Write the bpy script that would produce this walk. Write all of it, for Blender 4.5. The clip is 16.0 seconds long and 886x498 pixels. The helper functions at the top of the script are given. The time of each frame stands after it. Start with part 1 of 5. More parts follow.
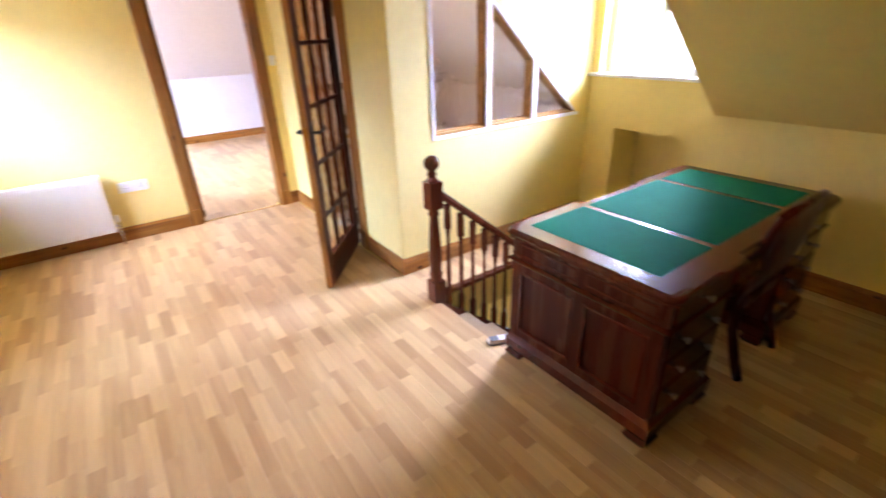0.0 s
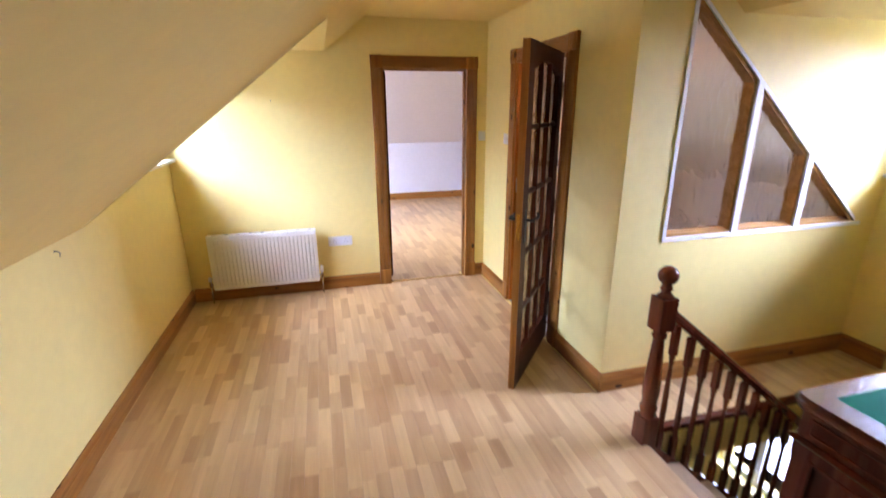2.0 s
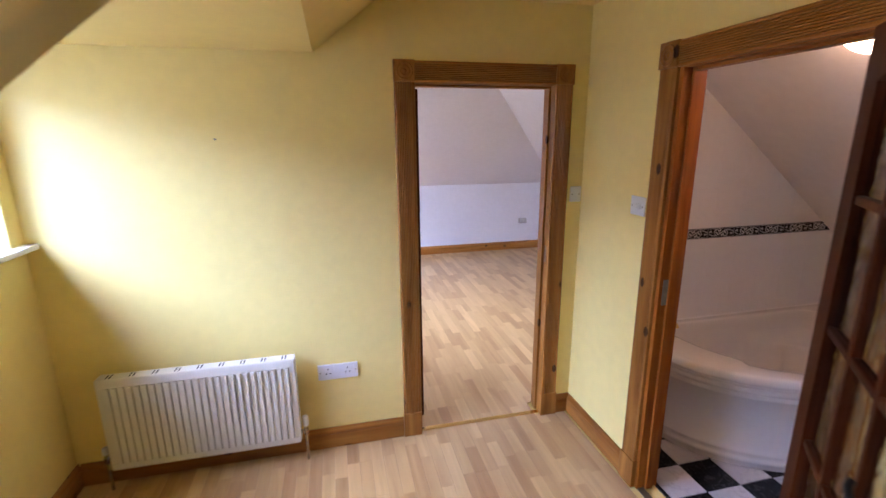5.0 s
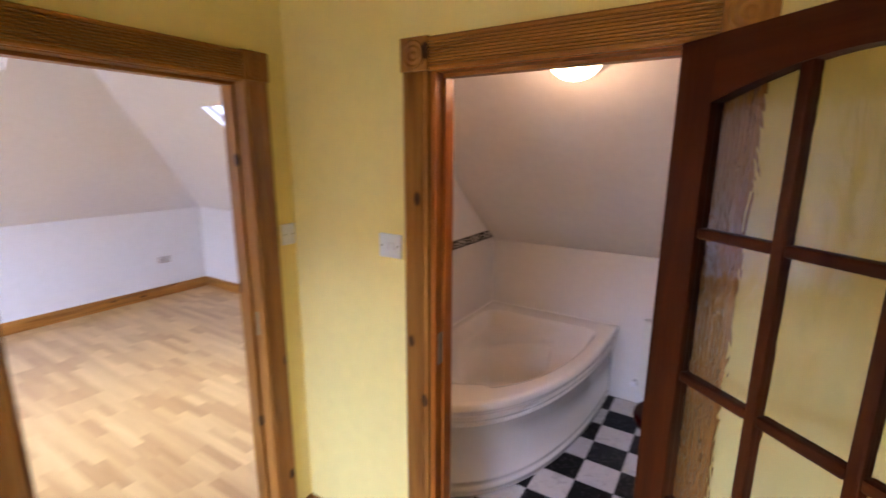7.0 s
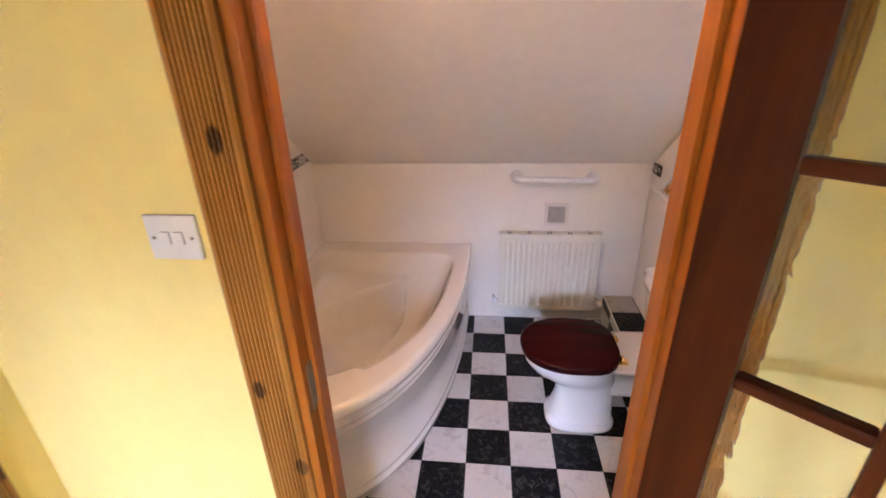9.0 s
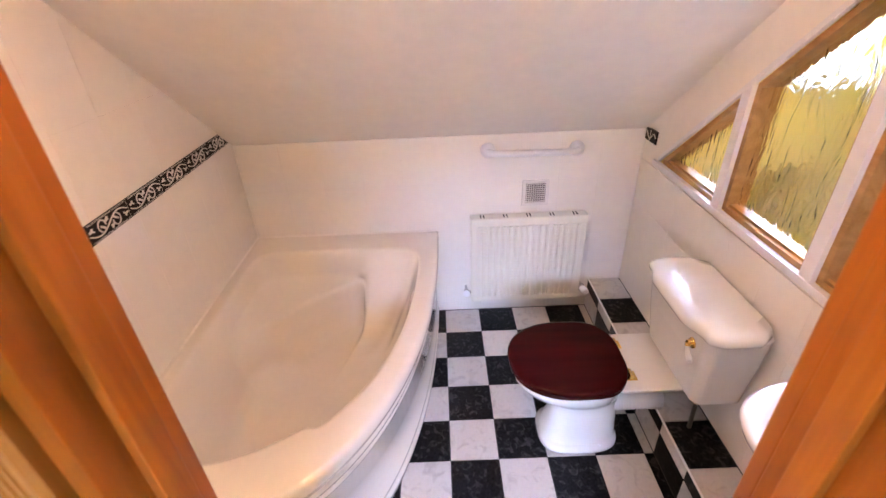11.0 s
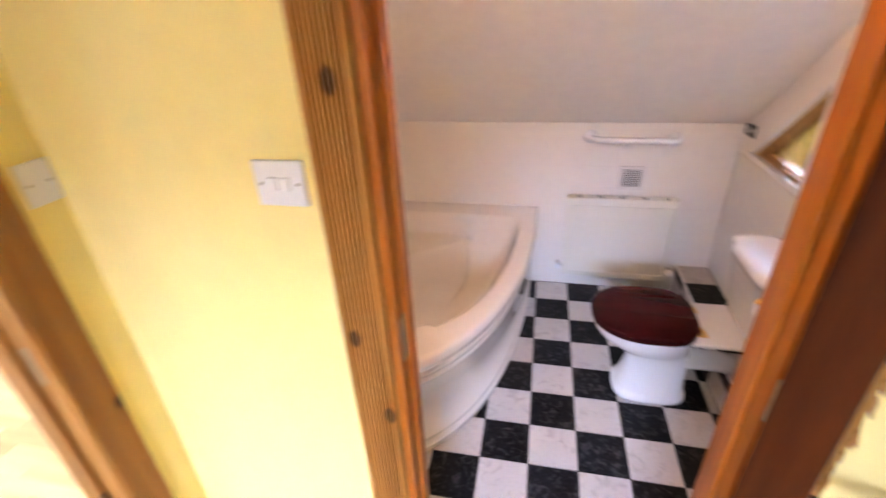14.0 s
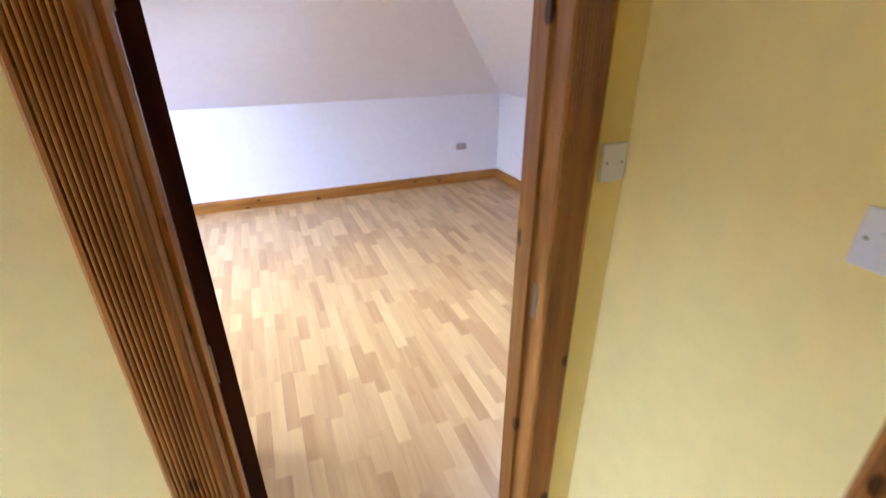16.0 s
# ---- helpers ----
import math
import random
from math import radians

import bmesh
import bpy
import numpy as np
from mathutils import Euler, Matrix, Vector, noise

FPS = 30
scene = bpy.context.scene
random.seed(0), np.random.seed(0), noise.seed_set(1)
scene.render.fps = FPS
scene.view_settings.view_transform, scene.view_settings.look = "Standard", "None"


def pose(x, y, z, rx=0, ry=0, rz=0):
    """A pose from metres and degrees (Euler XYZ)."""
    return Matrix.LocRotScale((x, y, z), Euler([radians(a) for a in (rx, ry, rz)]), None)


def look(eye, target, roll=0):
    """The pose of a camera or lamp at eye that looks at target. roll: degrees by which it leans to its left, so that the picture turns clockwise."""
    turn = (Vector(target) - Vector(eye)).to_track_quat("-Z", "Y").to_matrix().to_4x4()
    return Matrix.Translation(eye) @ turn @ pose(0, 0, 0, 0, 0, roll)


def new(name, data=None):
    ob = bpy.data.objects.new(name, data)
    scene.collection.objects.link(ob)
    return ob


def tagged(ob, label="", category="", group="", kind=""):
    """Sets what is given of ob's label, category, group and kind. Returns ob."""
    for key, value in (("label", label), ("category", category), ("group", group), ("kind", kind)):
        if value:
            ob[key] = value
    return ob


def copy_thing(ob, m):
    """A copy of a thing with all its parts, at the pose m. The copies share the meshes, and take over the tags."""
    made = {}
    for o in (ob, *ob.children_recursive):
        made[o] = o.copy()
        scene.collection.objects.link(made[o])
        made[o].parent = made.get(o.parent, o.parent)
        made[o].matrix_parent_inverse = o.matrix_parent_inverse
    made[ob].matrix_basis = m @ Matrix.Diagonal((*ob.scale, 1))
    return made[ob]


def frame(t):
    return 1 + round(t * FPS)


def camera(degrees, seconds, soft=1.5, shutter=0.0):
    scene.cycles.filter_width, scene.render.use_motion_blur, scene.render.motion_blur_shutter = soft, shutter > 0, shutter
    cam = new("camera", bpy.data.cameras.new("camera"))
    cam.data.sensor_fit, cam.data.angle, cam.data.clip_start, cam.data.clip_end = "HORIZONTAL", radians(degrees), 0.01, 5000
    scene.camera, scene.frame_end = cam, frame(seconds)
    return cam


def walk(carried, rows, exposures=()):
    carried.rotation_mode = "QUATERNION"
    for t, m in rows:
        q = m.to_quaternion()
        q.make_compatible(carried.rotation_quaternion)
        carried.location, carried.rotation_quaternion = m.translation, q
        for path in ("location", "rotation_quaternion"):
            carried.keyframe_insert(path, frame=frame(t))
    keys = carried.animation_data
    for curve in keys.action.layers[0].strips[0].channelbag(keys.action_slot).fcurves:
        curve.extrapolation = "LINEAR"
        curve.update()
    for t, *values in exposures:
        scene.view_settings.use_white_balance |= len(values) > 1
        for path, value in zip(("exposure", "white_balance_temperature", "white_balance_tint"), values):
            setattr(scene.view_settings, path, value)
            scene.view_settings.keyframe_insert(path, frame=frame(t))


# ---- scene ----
cam = camera(88.8, 16.0, 1.5, 0.6)
PATH = [
    (0, (0.257, 0.259, 1.597), (1.303, 1.727, 0.73), -2.0),
    (0.5, (0.192, 0.381, 1.619), (0.969, 2.0, 0.74), -1.6),
    (1, (0.125, 0.507, 1.633), (0.678, 2.213, 0.747), -1.1),
    (1.5, (0.136, 0.594, 1.651), (0.652, 2.367, 0.884), -0.5),
    (2, (0.187, 0.737, 1.67), (0.674, 2.581, 1.068), -0.3),
    (2.5, (0.238, 0.942, 1.674), (0.67, 2.834, 1.191), 0.0),
    (3, (0.272, 1.249, 1.665), (0.662, 3.154, 1.199), -0.2),
    (3.5, (0.318, 1.582, 1.673), (0.69, 3.493, 1.215), -0.3),
    (3.7, (0.36, 1.729, 1.686), (0.725, 3.639, 1.216), -0.5),
    (5.8, (0.333, 2.927, 1.727), (1.039, 4.735, 1.243), -0.3),
    (6, (0.35, 2.992, 1.726), (1.202, 4.738, 1.249), -0.2),
    (6.5, (0.41, 3.191, 1.731), (1.661, 4.682, 1.273), 0.1),
    (7, (0.453, 3.388, 1.741), (2.108, 4.427, 1.318), 0.3),
    (7.5, (0.561, 3.541, 1.727), (2.379, 4.271, 1.324), 0.1),
    (8, (0.696, 3.665, 1.74), (2.576, 4.126, 1.234), -0.2),
    (8.2, (0.759, 3.707, 1.732), (2.627, 4.117, 1.146), -0.4),
    (10.3, (1.355, 3.908, 1.712), (3.08, 3.918, 0.7), -2.7),
    (10.5, (1.403, 3.886, 1.723), (3.121, 3.911, 0.7), -2.8),
    (11, (1.477, 3.898, 1.702), (3.203, 3.909, 0.692), -2.6),
    (11.5, (1.532, 3.883, 1.716), (3.251, 3.903, 0.694), -2.7),
    (12, (1.516, 3.883, 1.706), (3.24, 3.906, 0.692), -2.7),
    (12.5, (1.446, 3.878, 1.707), (3.173, 3.91, 0.699), -2.7),
    (13, (1.293, 3.898, 1.68), (3.036, 3.946, 0.701), -2.7),
    (13.5, (1.113, 3.922, 1.685), (2.856, 4.021, 0.711), -2.6),
    (14, (1.007, 3.944, 1.684), (2.717, 4.336, 0.725), -2.7),
    (14.5, (0.946, 3.984, 1.669), (2.412, 4.957, 0.718), -1.5),
    (15, (0.923, 4.016, 1.677), (1.996, 5.379, 0.682), -1.9),
    (15.5, (0.921, 4.049, 1.671), (1.713, 5.593, 0.676), -1.4),
    (16, (0.945, 4.126, 1.666), (1.616, 5.802, 0.804), -0.3),
]
EXPOSURES = [(0, 0.38, 6600, 18.5), (1, -0.12, 6550, 18.0), (2, -0.26, 6550, 17.5), (3.5, -0.30, 6550, 16.5), (5.8, -0.86, 5950, 18.0), (6.5, -0.80, 6200, 16.0),
             (7, -0.45, 6700, 12.0), (7.5, -0.08, 6950, 10.0), (8.2, -0.02, 7350, 11.0), (10.3, 0.78, 6700, 11.0), (11.5, 0.82, 6700, 11.0), (12.5, 0.82, 6700, 11.0),
             (13.0, 0.74, 6800, 11.0), (13.5, 0.64, 6900, 11.0), (14, 0.54, 6950, 11.5), (14.5, 0.28, 6950, 12.5), (15, 0.05, 6600, 12.0), (15.5, -0.28, 6350, 11.5),
             (16, -0.45, 6250, 10.5)]
walk(cam, [(t, look(eye, target, roll)) for t, eye, target, roll in PATH], EXPOSURES)

# ---- sky, sun, window light ----
world = bpy.data.worlds.new("world")
scene.world = world
world.use_nodes = True
wn, wl = world.node_tree.nodes, world.node_tree.links
sky = wn.new("ShaderNodeTexSky")
sky.sky_type = "NISHITA"
sky.sun_disc = False
sky.sun_elevation, sky.sun_rotation = radians(38), radians(250)
wn["Background"].inputs[1].default_value = 0.11
wl.new(sky.outputs[0], wn["Background"].inputs[0])
sun = new("sun", bpy.data.lights.new("sun", "SUN"))
sun.data.energy, sun.data.angle, sun.data.color = 1.0, radians(12), (1.0, 0.96, 0.9)
sun.matrix_world = look((-6, 2.2, 7), (0, 4.4, 1.0))


def window_light(name, eye, target, w, h, watts, color=(0.52, 0.62, 1.0)):
    """Daylight that comes in through one real window opening."""
    lamp = new(name, bpy.data.lights.new(name, "AREA"))
    lamp.data.shape, lamp.data.size, lamp.data.size_y = "RECTANGLE", w, h
    lamp.data.energy, lamp.data.color = watts, color
    lamp.matrix_world = look(eye, target)
    return lamp


window_light("daylight_west_dormer", (-2.85, 3.80, 3.12), (-1.0, 4.00, 1.58), 4.6, 1.9, 3000, (0.44, 0.575, 1.0))
window_light("daylight_east_dormer", (5.90, 2.10, 2.75), (3.30, 2.10, 1.50), 3.0, 2.0, 3900, (0.46, 0.585, 1.0))
window_light("daylight_bedroom_window", (-2.60, 7.0, 2.9), (-0.6, 7.0, 1.50), 2.2, 1.5, 600, (0.68, 0.78, 1.0))
window_light("daylight_stair_window", (3.88, 3.2, -1.1), (3.0, 3.0, -1.3), 0.8, 1.0, 30)
window_light("daylight_roof_window", (3.05, 6.30, 2.35), (2.2, 6.30, 1.2), 0.6, 0.6, 160, (0.68, 0.78, 1.0))


# ---- materials ----
def material(name, color, rough=0.5, metal=0.0, vary=0.06, scale=6.0, bump=0.0, bump_scale=60.0, coat=0.0, spec=0.5, vein=None, vein_scale=26.0):
    """A plain surface: colour with soft blotches at two sizes, roughness changes and fine relief; veins of another colour where asked."""
    m = bpy.data.materials.new(name)
    m.use_nodes = True
    n, l = m.node_tree.nodes, m.node_tree.links
    b = n["Principled BSDF"]
    b.inputs["Metallic"].default_value = metal
    b.inputs["Coat Weight"].default_value = coat
    b.inputs["Coat Roughness"].default_value = 0.06
    b.inputs["Specular IOR Level"].default_value = spec
    tc = n.new("ShaderNodeTexCoord")
    big, fine = n.new("ShaderNodeTexNoise"), n.new("ShaderNodeTexNoise")
    big.inputs["Scale"].default_value, big.inputs["Detail"].default_value = scale * 0.25, 3
    fine.inputs["Scale"].default_value, fine.inputs["Detail"].default_value = scale * 6, 4
    for t in (big, fine):
        l.new(tc.outputs["Object"], t.inputs["Vector"])
    add = n.new("ShaderNodeMath")
    add.operation = "ADD"
    l.new(big.outputs[0], add.inputs[0])
    l.new(fine.outputs[0], add.inputs[1])
    ramp = n.new("ShaderNodeMapRange")
    ramp.inputs[1].default_value, ramp.inputs[2].default_value = 0.7, 1.3
    ramp.inputs[3].default_value, ramp.inputs[4].default_value = 1 - vary, 1 + vary
    l.new(add.outputs[0], ramp.inputs[0])
    mul = n.new("ShaderNodeVectorMath")
    mul.operation = "SCALE"
    mul.inputs[0].default_value = color
    l.new(ramp.outputs[0], mul.inputs["Scale"])
    out = mul.outputs[0]
    if vein:
        wander, streak, vm = n.new("ShaderNodeTexNoise"), n.new("ShaderNodeMapRange"), n.new("ShaderNodeMix")
        info, shift = n.new("ShaderNodeObjectInfo"), n.new("ShaderNodeVectorMath")
        l.new(tc.outputs["Object"], shift.inputs[0])
        l.new(info.outputs["Location"], shift.inputs[1])
        l.new(shift.outputs[0], wander.inputs["Vector"])
        wander.inputs["Scale"].default_value, wander.inputs["Detail"].default_value, wander.inputs["Distortion"].default_value = vein_scale, 5, 1.4
        streak.inputs[1].default_value, streak.inputs[2].default_value = 0.52, 0.72
        streak.inputs[3].default_value, streak.inputs[4].default_value = 0.0, 0.85
        l.new(wander.outputs[0], streak.inputs[0])
        vm.data_type = "RGBA"
        vm.inputs[7].default_value = (*vein, 1)
        l.new(streak.outputs[0], vm.inputs[0])
        l.new(out, vm.inputs[6])
        out = vm.outputs[2]
    l.new(out, b.inputs["Base Color"])
    rr = n.new("ShaderNodeMapRange")
    rr.inputs[3].default_value, rr.inputs[4].default_value = max(rough - 0.06, 0.02), min(rough + 0.06, 1)
    l.new(fine.outputs[0], rr.inputs[0])
    l.new(rr.outputs[0], b.inputs["Roughness"])
    if bump:
        grain = n.new("ShaderNodeTexNoise")
        grain.inputs["Scale"].default_value, grain.inputs["Detail"].default_value = bump_scale, 5
        l.new(tc.outputs["Object"], grain.inputs["Vector"])
        bp = n.new("ShaderNodeBump")
        bp.inputs["Strength"].default_value, bp.inputs["Distance"].default_value = bump, 0.004
        l.new(grain.outputs[0], bp.inputs["Height"])
        l.new(bp.outputs[0], b.inputs["Normal"])
    return m


def wood(name, dark, light, along="Z", rough=0.35, knots=0.0, rings=14.0, coat=0.2, pick="", spec=0.5):
    """Timber with its grain along one axis, knots, and, where asked, a tone of its own for each piece."""
    m = bpy.data.materials.new(name)
    m.use_nodes = True
    n, l = m.node_tree.nodes, m.node_tree.links
    b = n["Principled BSDF"]
    b.inputs["Coat Weight"].default_value, b.inputs["Coat Roughness"].default_value = coat, 0.05
    b.inputs["Specular IOR Level"].default_value = spec
    tc, mp = n.new("ShaderNodeTexCoord"), n.new("ShaderNodeMapping")
    mp.inputs["Scale"].default_value = {"X": (0.07, 1, 1), "Y": (1, 0.07, 1), "Z": (1, 1, 0.07)}[along]
    source = tc.outputs["Object"]
    tone = None
    if pick:
        info = n.new("ShaderNodeObjectInfo") if pick == "object" else n.new("ShaderNodeNewGeometry")
        tone = info.outputs["Random" if pick == "object" else "Random Per Island"]
        shift, comb = n.new("ShaderNodeVectorMath"), n.new("ShaderNodeCombineXYZ")
        far = n.new("ShaderNodeMath")
        far.operation = "MULTIPLY"
        far.inputs[1].default_value = 37.0
        l.new(tone, far.inputs[0])
        for i in range(3):
            l.new(far.outputs[0], comb.inputs[i])
        l.new(source, shift.inputs[0])
        l.new(comb.outputs[0], shift.inputs[1])
        source = shift.outputs[0]
    l.new(source, mp.inputs["Vector"])
    n1, n2 = n.new("ShaderNodeTexNoise"), n.new("ShaderNodeTexNoise")
    n1.inputs["Scale"].default_value, n1.inputs["Detail"].default_value, n1.inputs["Distortion"].default_value = rings, 6, 1.2
    n2.inputs["Scale"].default_value, n2.inputs["Detail"].default_value = rings * 9, 3
    l.new(mp.outputs[0], n1.inputs["Vector"])
    l.new(mp.outputs[0], n2.inputs["Vector"])
    mix = n.new("ShaderNodeMath")
    mix.operation = "MULTIPLY_ADD"
    mix.inputs[1].default_value = 0.22
    l.new(n2.outputs[0], mix.inputs[0])
    l.new(n1.outputs[0], mix.inputs[2])
    fac = mix.outputs[0]
    if pick:
        add = n.new("ShaderNodeMath")
        add.operation = "MULTIPLY_ADD"
        add.inputs[1].default_value = 0.55
        l.new(tone, add.inputs[0])
        l.new(fac, add.inputs[2])
        fac = add.outputs[0]
    rng = n.new("ShaderNodeMapRange")
    rng.inputs[1].default_value, rng.inputs[2].default_value = (0.52, 1.38) if pick else (0.40, 0.85)
    l.new(fac, rng.inputs[0])
    cr = n.new("ShaderNodeMix")
    cr.data_type = "RGBA"
    cr.inputs[6].default_value, cr.inputs[7].default_value = (*dark, 1), (*light, 1)
    l.new(rng.outputs[0], cr.inputs[0])
    out = cr.outputs[2]
    if knots:
        kp, vo = n.new("ShaderNodeMapping"), n.new("ShaderNodeTexVoronoi")
        kp.inputs["Scale"].default_value = {"X": (0.55, 1, 1), "Y": (1, 0.55, 1), "Z": (1, 1, 0.55)}[along]
        l.new(tc.outputs["Object"], kp.inputs["Vector"])
        vo.inputs["Scale"].default_value = 9.5
        l.new(kp.outputs[0], vo.inputs["Vector"])
        kr = n.new("ShaderNodeMapRange")
        kr.inputs[1].default_value, kr.inputs[2].default_value = 0.115, 0.155
        kr.inputs[3].default_value, kr.inputs[4].default_value = knots, 0
        l.new(vo.outputs["Distance"], kr.inputs[0])
        km = n.new("ShaderNodeMix")
        km.data_type = "RGBA"
        km.inputs[7].default_value = (dark[0] * 0.22, dark[1] * 0.16, dark[2] * 0.16, 1)
        l.new(kr.outputs[0], km.inputs[0])
        l.new(out, km.inputs[6])
        out = km.outputs[2]
    l.new(out, b.inputs["Base Color"])
    rr = n.new("ShaderNodeMapRange")
    rr.inputs[3].default_value, rr.inputs[4].default_value = rough - 0.05, rough + 0.08
    l.new(n1.outputs[0], rr.inputs[0])
    l.new(rr.outputs[0], b.inputs["Roughness"])
    bp = n.new("ShaderNodeBump")
    bp.inputs["Strength"].default_value, bp.inputs["Distance"].default_value = 0.12, 0.002
    l.new(n2.outputs[0], bp.inputs["Height"])
    l.new(bp.outputs[0], b.inputs["Normal"])
    return m


def glass(name, color, rough, wave=0.0, wave_scale=9.0):
    m = bpy.data.materials.new(name)
    m.use_nodes = True
    n, l = m.node_tree.nodes, m.node_tree.links
    b = n["Principled BSDF"]
    b.inputs["Base Color"].default_value = (*color, 1)
    b.inputs["Transmission Weight"].default_value = 1.0
    b.inputs["Roughness"].default_value = rough
    b.inputs["IOR"].default_value = 1.48
    if wave:
        tc, mp = n.new("ShaderNodeTexCoord"), n.new("ShaderNodeMapping")
        mp.inputs["Scale"].default_value = (1.7, 1.7, 0.6)
        l.new(tc.outputs["Object"], mp.inputs["Vector"])
        ns = n.new("ShaderNodeTexNoise")
        ns.inputs["Scale"].default_value, ns.inputs["Detail"].default_value, ns.inputs["Distortion"].default_value = wave_scale, 2, 1.5
        l.new(mp.outputs[0], ns.inputs["Vector"])
        bp = n.new("ShaderNodeBump")
        bp.inputs["Strength"].default_value, bp.inputs["Distance"].default_value = wave, 0.02
        l.new(ns.outputs[0], bp.inputs["Height"])
        l.new(bp.outputs[0], b.inputs["Normal"])
    return m


def glowing(name, color, strength):
    m = bpy.data.materials.new(name)
    m.use_nodes = True
    b = m.node_tree.nodes["Principled BSDF"]
    b.inputs["Base Color"].default_value = (0.9, 0.88, 0.85, 1)
    b.inputs["Emission Color"].default_value = (*color, 1)
    b.inputs["Emission Strength"].default_value = strength
    return m


YELLOW = material("yellow_paint", (0.86, 0.70, 0.262), 0.6, vary=0.035, scale=2.5, bump=0.10, bump_scale=140)
CREAM = material("cream_ceiling_paint", (0.83, 0.64, 0.225), 0.75, vary=0.03, scale=2, bump=0.10, bump_scale=110)
WHITE_WALL = material("white_wall_paint", (0.80, 0.78, 0.80), 0.65, vary=0.03, scale=3, bump=0.08, bump_scale=120)
BATH_PAINT = material("bathroom_ceiling_paint", (0.88, 0.84, 0.79), 0.7, vary=0.03, scale=3, bump=0.08, bump_scale=120)
GLOSS_WHITE = material("white_gloss_paint", (0.82, 0.82, 0.84), 0.3, vary=0.03, scale=5)
PVC = material("white_window_plastic", (0.82, 0.83, 0.84), 0.35, vary=0.02)
WALL_TILE = material("white_wall_tile", (0.85, 0.82, 0.775), 0.12, vary=0.02, scale=4, coat=0.4)
GROUT = material("pale_grout", (0.76, 0.73, 0.70), 0.7, vary=0.08, scale=20)
DARK_GROUT = material("grey_grout", (0.05, 0.048, 0.046), 0.85, vary=0.2, scale=20)
ACRYLIC = material("white_acrylic", (0.85, 0.81, 0.75), 0.08, vary=0.015, coat=0.5)
CERAMIC = material("white_ceramic", (0.77, 0.765, 0.76), 0.07, vary=0.015, coat=0.6)
ENAMEL = material("radiator_enamel", (0.77, 0.75, 0.665), 0.32, vary=0.02, scale=5)
SWITCH = material("white_switch_plastic", (0.78, 0.78, 0.80), 0.3, vary=0.02)
GOLD = material("polished_brass", (0.85, 0.58, 0.20), 0.16, 1.0, vary=0.05)
CHROME = material("dull_chrome", (0.6, 0.6, 0.6), 0.25, 1.0, vary=0.05)
IRON = material("black_iron", (0.012, 0.012, 0.013), 0.4, 0.3, vary=0.2, scale=20)
STEEL = material("hinge_steel", (0.30, 0.27, 0.22), 0.4, 1.0, vary=0.1)
DARK_GAP = material("dark_hollow", (0.02, 0.018, 0.015), 0.9)
GREEN = material("green_desk_leather", (0.0, 0.130, 0.066), 0.85, vary=0.12, scale=9, bump=0.25, bump_scale=300, spec=0.06)
OXBLOOD = material("oxblood_leather", (0.075, 0.010, 0.008), 0.32, vary=0.2, scale=9, bump=0.3, bump_scale=160)
BLACK_TILE = material("black_marbled_tile", (0.0085, 0.0085, 0.0095), 0.3, vary=0.8, scale=14, spec=0.10, vein=(0.055, 0.054, 0.056))
PALE_TILE = material("white_marbled_tile", (0.55, 0.525, 0.505), 0.3, vary=0.05, scale=12, spec=0.3, vein=(0.40, 0.375, 0.36), vein_scale=15.0)
BORDER_BLACK = material("black_border_tile", (0.008, 0.007, 0.007), 0.3, vary=0.2, spec=0.12)
SCROLL = material("white_scroll_glaze", (0.75, 0.73, 0.70), 0.2, vary=0.03)
CARPET = material("lower_hall_floor", (0.34, 0.22, 0.12), 0.8, vary=0.15, scale=12)
GREY_PLASTIC = material("grey_plastic", (0.10, 0.11, 0.14), 0.35)
PINE = wood("varnished_pine", (0.200, 0.070, 0.010), (0.450, 0.195, 0.042), "Z", 0.34, knots=0.95, coat=0.05, spec=0.25)
PINE_X = wood("varnished_pine_x", (0.200, 0.070, 0.010), (0.450, 0.195, 0.042), "X", 0.34, knots=0.95, coat=0.05, spec=0.25)
PINE_Y = wood("varnished_pine_y", (0.200, 0.070, 0.010), (0.450, 0.195, 0.042), "Y", 0.34, knots=0.95, coat=0.05, spec=0.25)
REDPINE = wood("red_stained_lining", (0.23, 0.060, 0.006), (0.42, 0.135, 0.018), "Z", 0.36, coat=0.02, spec=0.16)
OAK = wood("window_lining_oak", (0.30, 0.150, 0.042), (0.48, 0.270, 0.095), "X", 0.4, coat=0.05, spec=0.25)
MAHOGANY = wood("mahogany_door", (0.029, 0.0050, 0.0010), (0.080, 0.0165, 0.0030), "Z", 0.42, coat=0.0, spec=0.10)
MAHOGANY_X = wood("mahogany_rail", (0.029, 0.0050, 0.0010), (0.080, 0.0165, 0.0030), "X", 0.42, coat=0.0, spec=0.10)
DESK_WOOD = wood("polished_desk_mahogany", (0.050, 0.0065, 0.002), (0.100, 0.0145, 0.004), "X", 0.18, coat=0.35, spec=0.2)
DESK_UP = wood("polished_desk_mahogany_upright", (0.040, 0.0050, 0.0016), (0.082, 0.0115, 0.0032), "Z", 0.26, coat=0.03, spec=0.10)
SEAT_WOOD = wood("toilet_seat_mahogany", (0.018, 0.0014, 0.0016), (0.036, 0.0035, 0.0035), "Y", 0.14, coat=0.0, spec=0.10)
RED_RAIL = wood("stair_mahogany", (0.070, 0.014, 0.006), (0.170, 0.040, 0.014), "Z", 0.18, coat=0.3, spec=0.3)
LAMINATE = wood("beech_laminate", (0.40, 0.225, 0.090), (0.70, 0.470, 0.225), "Y", 0.30, rings=10, coat=0.12, pick="object")
